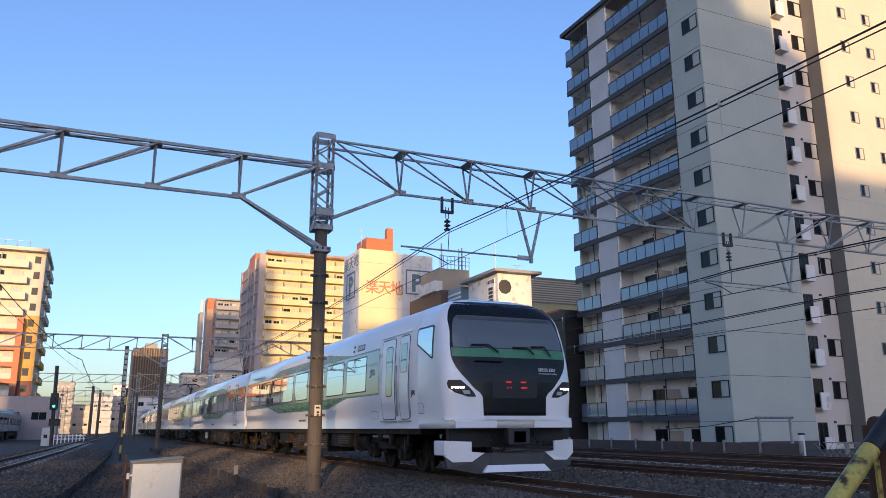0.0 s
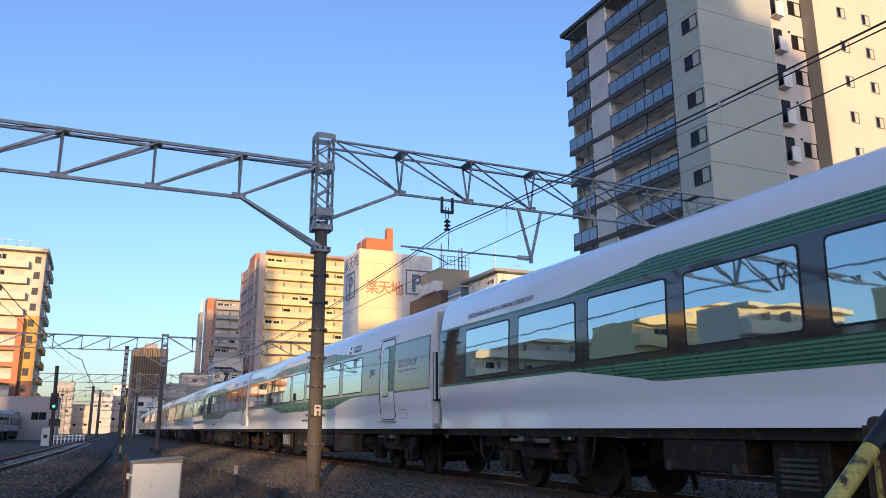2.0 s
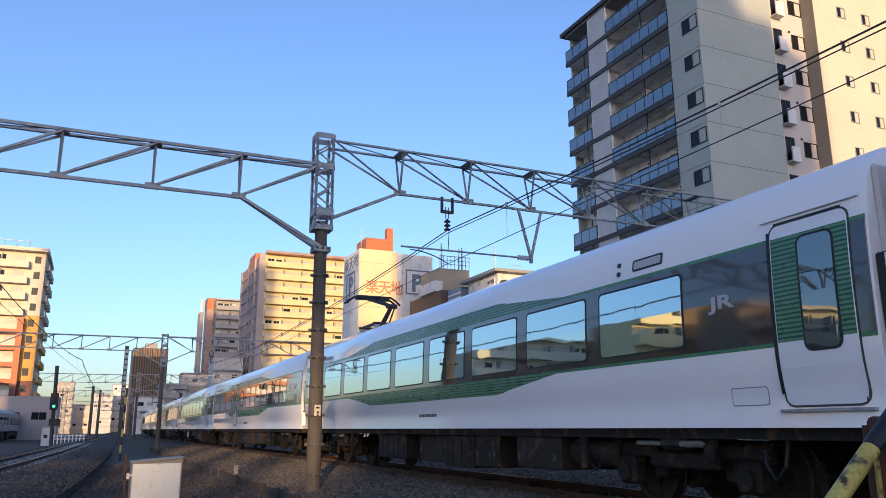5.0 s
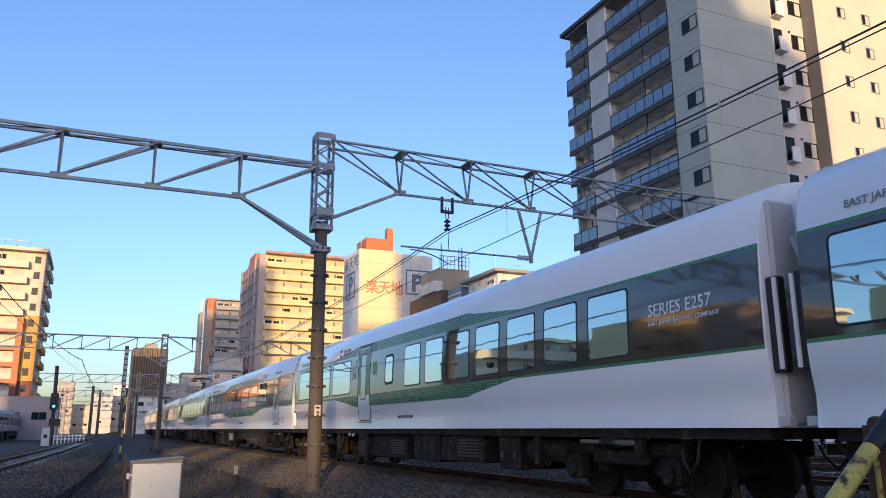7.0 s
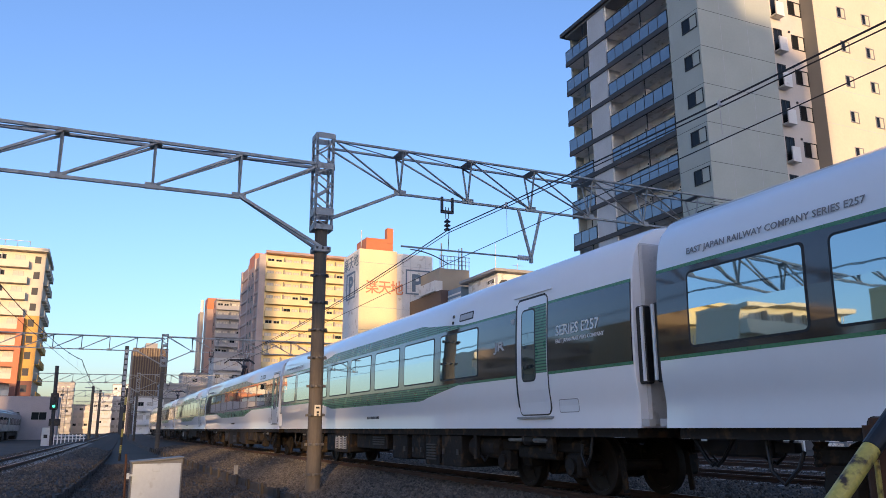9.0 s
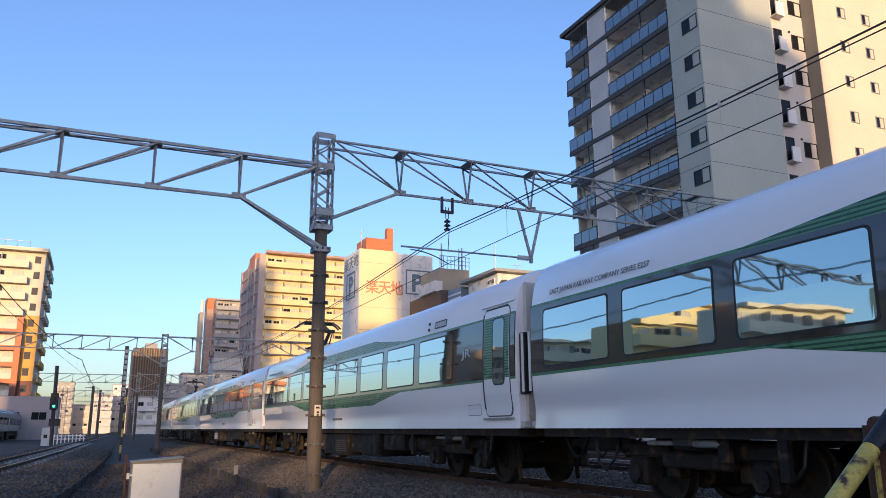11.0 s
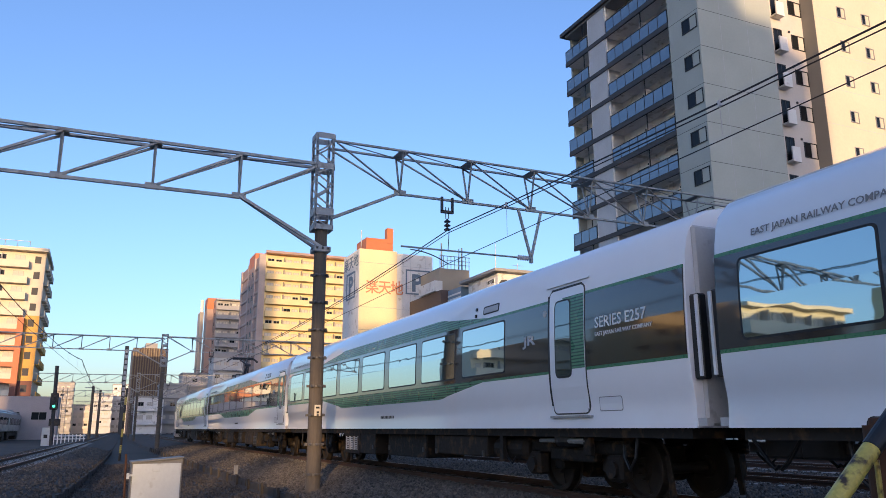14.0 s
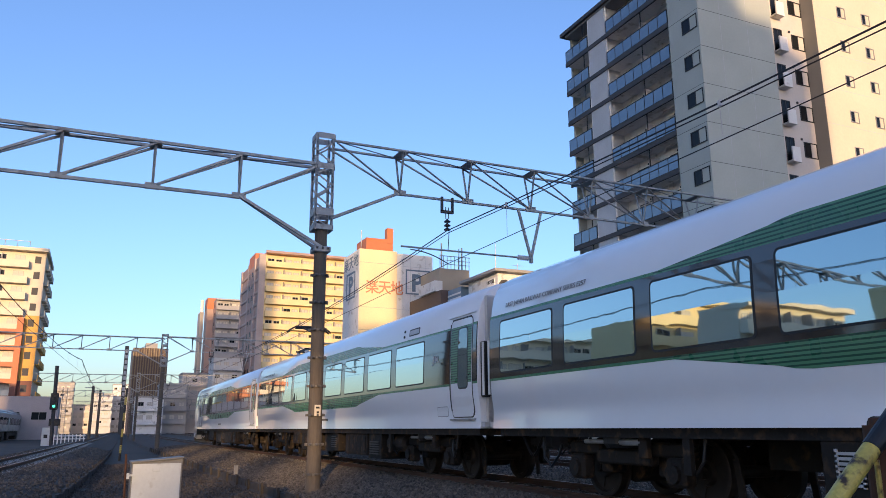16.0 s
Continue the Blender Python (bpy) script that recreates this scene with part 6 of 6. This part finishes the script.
def commuter_train():
    """The parked silver train in the yard across the single track."""
    for i, y0 in enumerate((106.5, 127.0)):
        t = tagged(empty("commuter_train_car"), "silver commuter train car standing in the yard", "train car", "commuter train cars")
        x1 = -10.6
        part("body", joined(block(x1 - 2.8, x1, y0, y0 + 19.6, 0.75, 3.3, 0.12), block(x1 - 2.5, x1 - 0.3, y0 + 0.05, y0 + 19.55, 3.3, 3.65, 0.15)), COMMUTER, t)
        part("window_band", block(x1, x1 + 0.015, y0 + 0.4, y0 + 19.2, 1.7, 2.65), INK, t)
        for k in range(4):
            d = part("door", block(x1, x1 + 0.03, y0 + 1.6 + 4.8 * k, y0 + 2.9 + 4.8 * k, 0.85, 2.75), COMMUTER, t)
            for s in (0, 1):
                part("door_pane", block(x1 + 0.03, x1 + 0.04, y0 + 1.72 + 4.8 * k + 0.6 * s, y0 + 2.18 + 4.8 * k + 0.6 * s, 1.65, 2.55), PANE, d)
        for k in range(3):
            part("window", block(x1 + 0.015, x1 + 0.03, y0 + 3.2 + 4.8 * k, y0 + 6.1 + 4.8 * k, 1.78, 2.58), PANE, t)
        part("underframe", block(x1 - 2.4, x1 - 0.3, y0 + 1.2, y0 + 18.4, 0.1, 0.75), UNDER, t)
        for yy in (3.0, 16.5):
            part("bogie", block(x1 - 2.2, x1 - 0.25, y0 + yy - 1.4, y0 + yy + 1.4, -0.45, 0.5, 0.05), UNDER, t)
        part("roof_unit", block(x1 - 2.2, x1 - 0.6, y0 + 7, y0 + 11, 3.65, 3.95, 0.08), GREY_WALL, t)


def lineside_fence():
    """Low brown concrete fence with posts on the far side of the tracks."""
    t = tagged(empty("lineside_fence"), "low brown concrete panel fence with pale posts", "fence")
    panel = mesh("fence_panel", *block(-0.04, 0.04, 0.06, 1.94, -0.6, 0.32), FENCE_WALL)
    post = mesh("fence_post", *block(-0.07, 0.07, -0.06, 0.06, -0.62, 0.42, 0.015), CONCRETE)
    y = 12.0
    while y < 70:
        if y > 21:
            piece("fence_panel", panel, t, pose(25.0, y, 0))
        piece("fence_post", post, t, pose(25.0, y, 0))
        y += 2.0
    # wire mesh where the panels end
    geo = []
    for k in range(34):
        yy = 12.0 + 0.26 * k
        geo.append(rod((25.0, yy, -0.5), (25.0, yy + 0.8, 0.35), 0.008, 4))
        geo.append(rod((25.0, yy + 0.8, -0.5), (25.0, yy, 0.35), 0.008, 4))
    tagged(part("wire_netting", joined(*geo), GALV, t, "rusty wire netting"), kind="stuff")
    part("top_rail", rod((25.0, 12, 0.38), (25.0, 21, 0.38), 0.025, 6), GALV, t)
    f = tagged(empty("wire_frame"), "pale steel frame on two posts beside the fence", "steel frame")
    part("post", rod((27, 25.9, -0.65), (27, 25.9, 1.38), 0.06), GALV, f)
    part("post", rod((27, 24.2, -0.65), (27, 24.2, 1.34), 0.06), GALV, f)
    part("cross_bar", rod((27, 26.1, 1.36), (27, 24.0, 1.33), 0.05), GALV, f)
    part("insulator", lathe([(0.05, 0), (0.09, 0.08), (0.05, 0.16), (0.09, 0.24), (0.04, 0.32)], 8), INK_GREY, f).location = (27, 25.6, -0.1)
    part("tie_wire", tube([(27, 25.9, 1.36), (27, 29, 1.0), (27, 33, 0.8)], 0.02), WIRE, f)
    p = tagged(empty("marker_post"), "short white concrete marker post", "post")
    part("shaft", rod((27, 23.7, -0.65), (27, 23.7, 0.62), 0.11, 10), WHITE_WALL, p)
    part("cap", rod((27, 23.7, 0.62), (27, 23.7, 0.70), 0.14, 10), DARK_STEEL, p)
    s = tagged(empty("small_sign"), "small light blue sign by the fence", "sign")
    part("board", block(26.2, 26.24, 23.3, 23.95, -0.30, 0.08), SIGN_SKY, s)
    part("pictogram", joined(block(26.185, 26.2, 23.42, 23.55, -0.25, 0.02), block(26.185, 26.2, 23.5, 23.72, -0.12, -0.04)), INK_WHITE, s)
    part("leg", block(26.2, 26.24, 23.5, 23.56, -0.65, -0.35), GALV, s)


def toe_wall(label, at, y0, y1, top, bottom):
    """A row of short upright boards that holds the foot of the ballast."""
    t = tagged(empty("toe_wall"), label, "retaining wall", "toe walls")
    board = mesh("toe_board", *block(-0.03, 0.03, 0.01, 0.58, bottom, top), BOARD)
    stake = mesh("toe_stake", *block(-0.09, -0.03, -0.05, 0.05, bottom, top + 0.07), BOARD)
    y, k = y0, 0
    while y < y1:
        m = Matrix.Translation((at(y), y, 0.02 * math.sin(k * 2.1))) @ Matrix.Rotation(-math.atan2(at(y + 0.6) - at(y), 0.6) + 0.02 * math.sin(k * 1.7), 4, "Z")
        piece("board", board, t, m)
        if k % 3 == 0:
            piece("stake", stake, t, m)
        y += 0.6
        k += 1


def bed_height(x):
    xs = [3.95, 4.15, 4.9, 5.75, 6.4, 8.9, 9.8, 11.3, 12.1, 14.3, 15.2, 16.3]
    zs = [-0.62, -0.42, -0.28, -0.16, -0.13, -0.13, -0.2, -0.2, -0.13, -0.13, -0.2, -0.15]
    return float(np.interp(x, xs, zs))


def stones(name, label, spots, seed, mat=STONE):
    """Loose crushed stones, small irregular double pyramids, one joined heap."""
    rng = np.random.default_rng(seed)
    base = np.array([(1, 0, 0), (-1, 0, 0), (0, 1, 0), (0, -1, 0), (0, 0, 1), (0, 0, -1)], float)
    faces = np.array([(0, 2, 4), (2, 1, 4), (1, 3, 4), (3, 0, 4), (2, 0, 5), (1, 2, 5), (3, 1, 5), (0, 3, 5)])
    n = len(spots)
    size = rng.uniform(0.020, 0.050, (n, 1, 1)) * rng.uniform(0.6, 1.3, (n, 6, 1))
    ang = rng.uniform(0, 6.28, n)
    tilt = rng.uniform(-0.9, 0.9, n)
    c, s, ct, st = np.cos(ang), np.sin(ang), np.cos(tilt), np.sin(tilt)
    R = np.zeros((n, 3, 3))
    R[:, 0, 0], R[:, 0, 1], R[:, 1, 0], R[:, 1, 1], R[:, 2, 2] = c, -s, s, c, 1
    T = np.zeros((n, 3, 3))
    T[:, 0, 0], T[:, 1, 1], T[:, 1, 2], T[:, 2, 1], T[:, 2, 2] = 1, ct, -st, st, ct
    V = np.einsum("nij,njk,nvk->nvi", R, T, base[None] * size) + np.array(spots)[:, None, :]
    F = (faces[None] + 6 * np.arange(n)[:, None, None]).reshape(-1, 3)
    ob = new(name, mesh(name, V.reshape(-1, 3).tolist(), F.tolist(), mat))
    tagged(ob, label, "ballast stones", kind="stuff")


def scatter():
    rng = np.random.default_rng(3)
    spots = []
    for x0, x1, y0, y1, n in ((4.15, 7.0, 9, 26, 24000), (4.15, 7.0, 26, 60, 6500), (8.3, 12.5, 7, 24, 9000), (13.8, 16.8, 9, 26, 3500), (8.3, 12.5, 24, 40, 2500), (7.2, 8.1, 8, 30, 1500)):
        xs, ys = rng.uniform(x0, x1, n), rng.uniform(y0, y1, n)
        spots += [(x, y, bed_height(x) + h) for x, y, h in zip(xs, ys, rng.uniform(-0.01, 0.02, n))]
    stones("ballast_stones", "loose dark grey crushed stones on the main line bed", spots, 4)
    spots = []
    for y0, y1, n in ((14, 32, 6500), (32, 60, 3500)):
        ys, us = rng.uniform(y0, y1, n), rng.uniform(-2.4, 2.7, n)
        for y, u, h in zip(ys, us, rng.uniform(-0.01, 0.02, n)):
            z = float(np.interp(abs(u), [1.4, 2.0, 2.75], [-0.23, -0.3, -0.5]))
            spots.append((left_line(y) + u, y, z + h))
    stones("ballast_stones", "loose dark grey crushed stones on the single track bed", spots, 5)
    spots = []
    ys, us = rng.uniform(9, 40, 9000), rng.uniform(0.0, 1.0, 9000)
    for y, u in zip(ys, us):
        a, b = left_line(y) + 2.9, 4.0
        spots.append((a + (b - a) * u, y, -0.61))
    stones("path_stones", "scattered dark stones on the earth path between the beds", spots, 6, STONE_DARK)


def sleepers():
    geo = block(-1.0, 1.0, -0.11, 0.11, -0.22, -0.0, 0.02)
    me = mesh("sleeper", *geo, CONCRETE)
    t = [o for o in scene.objects if o.name.startswith("railway_track")]
    for k, (tr, off) in enumerate(zip(t[:3], (CENTRE_A, CENTRE_B, CENTRE_C))):
        for i in range(90):
            x, y, phi = main_line(-6 + 0.62 * i, off)
            piece("sleeper", me, tr, pose(x, y, -0.115, 0, 0, -math.degrees(phi)))
    for i in range(110):
        y = 12 + 0.62 * i
        piece("sleeper", me, t[4], pose(left_line(y), y, -0.215, 0, 0, -math.degrees(math.atan2(left_line(y + 1) - left_line(y), 1))))


def shrub(x, y, r, label):
    t = tagged(empty("shrub"), label, "shrub")
    rnd = random.Random(9)
    part("stem", joined(*[rod((x, y, -0.65), (x + rnd.uniform(-r, r) * 0.6, y + rnd.uniform(-r, r) * 0.6, r * rnd.uniform(0.6, 1.4)), 0.03, 5, 0.01) for _ in range(9)]), RUST, t)
    V, F = [], []
    for k in range(700):
        a, b, rr = rnd.uniform(0, 6.28), rnd.uniform(-0.4, 1.5), r * rnd.uniform(0.35, 1.0)
        c = Vector((x + rr * math.cos(a) * math.cos(b), y + rr * math.sin(a) * math.cos(b), 0.1 + r * 0.4 + rr * math.sin(b)))
        u, w = Vector((rnd.uniform(-1, 1), rnd.uniform(-1, 1), rnd.uniform(-1, 1))).normalized() * 0.13, Vector((rnd.uniform(-1, 1), rnd.uniform(-1, 1), rnd.uniform(-1, 1))).normalized() * 0.08
        n = len(V)
        V += [tuple(c - u), tuple(c + w), tuple(c + u), tuple(c - w)]
        F.append((n, n + 1, n + 2, n + 3))
    part("leaves", (V, F), LEAF, t)["kind"] = "stuff"


relay_cabinet()
guard_rail()
striped_guard(1.53, 45.0, -0.65, 3.1, 0.08, 0.062, "leaning yellow and black striped guy guard")
_y = tagged(empty("guard_pipe"), "thin rusty guard pipe beside the cabinet", "guard pipe")
part("pipe", rod((0.51, 11.2, -0.65), (0.46, 11.2, 0.68), 0.014, 10), RUST, _y)
signal_mast()
lattice_pole(-0.1, 104, 6.2, "dark overhead line mast beside the single track")
lattice_pole(0.9, 128, 6.8, "dark overhead line mast further down the single track")
lattice_pole(1.9, 240, 8.0, "distant overhead line mast")
commuter_train()
lineside_fence()
toe_wall("row of short dark concrete boards at the foot of the main bed", lambda y: 4.05 if y < 34 else 4.05 + (y - 34) ** 2 / 6786, 9, 62, -0.38, -0.68)
toe_wall("row of short dark concrete boards beside the single track", lambda y: left_line(y) + 2.86, 12, 60, -0.44, -0.68)
tagged(part("white_fence", joined(*[block(-3.4 + 0.35 * k, -3.3 + 0.35 * k, 90, 90.06, -0.65, 0.5) for k in range(9)], block(-3.5, -0.4, 89.95, 90.0, 0.3, 0.4), block(-3.5, -0.4, 89.95, 90.0, 0.0, 0.08)), WHITE_WALL), "low white rail fence by the yard", "fence")
_c = tagged(empty("yard_cabinet"), "white yard cabinet with dark label", "cabinet")
part("body", block(-4.5, -3.74, 90, 90.6, -0.65, 1.2, 0.03), BOX_PAINT, _c)
part("label_plate", block(-4.3, -3.95, 89.98, 90.0, 0.15, 0.5), INK, _c)
shrub(15.7, 230, 1.5, "dry yellowish shrub beside the line")
_m = tagged(empty("distance_marker"), "small pale concrete lineside marker stone", "marker")
part("stone", block(4.17, 4.29, 25.0, 25.12, -0.6, -0.10, 0.02), CONCRETE, _m)
_p = [o for o in scene.objects if o.name == "catenary_portal"][0]
_n = part("number_plate", block(4.46, 4.60, 16.805, 16.82, 1.26, 1.50, 0.004), CREAM_WALL, _p, "small cream plate")
part("plate_bars", joined(block(4.49, 4.57, 16.798, 16.806, 1.42, 1.46), block(4.51, 4.56, 16.798, 16.806, 1.32, 1.36)), INK, _n)
scatter()
sleepers()
for _s, _o in ((192.0, 3.7), (236.0, 6.1)):
    portal(4.53 + _o - 0.3, _s, "far concrete mast with lattice beams over the tracks", _o)


motions()
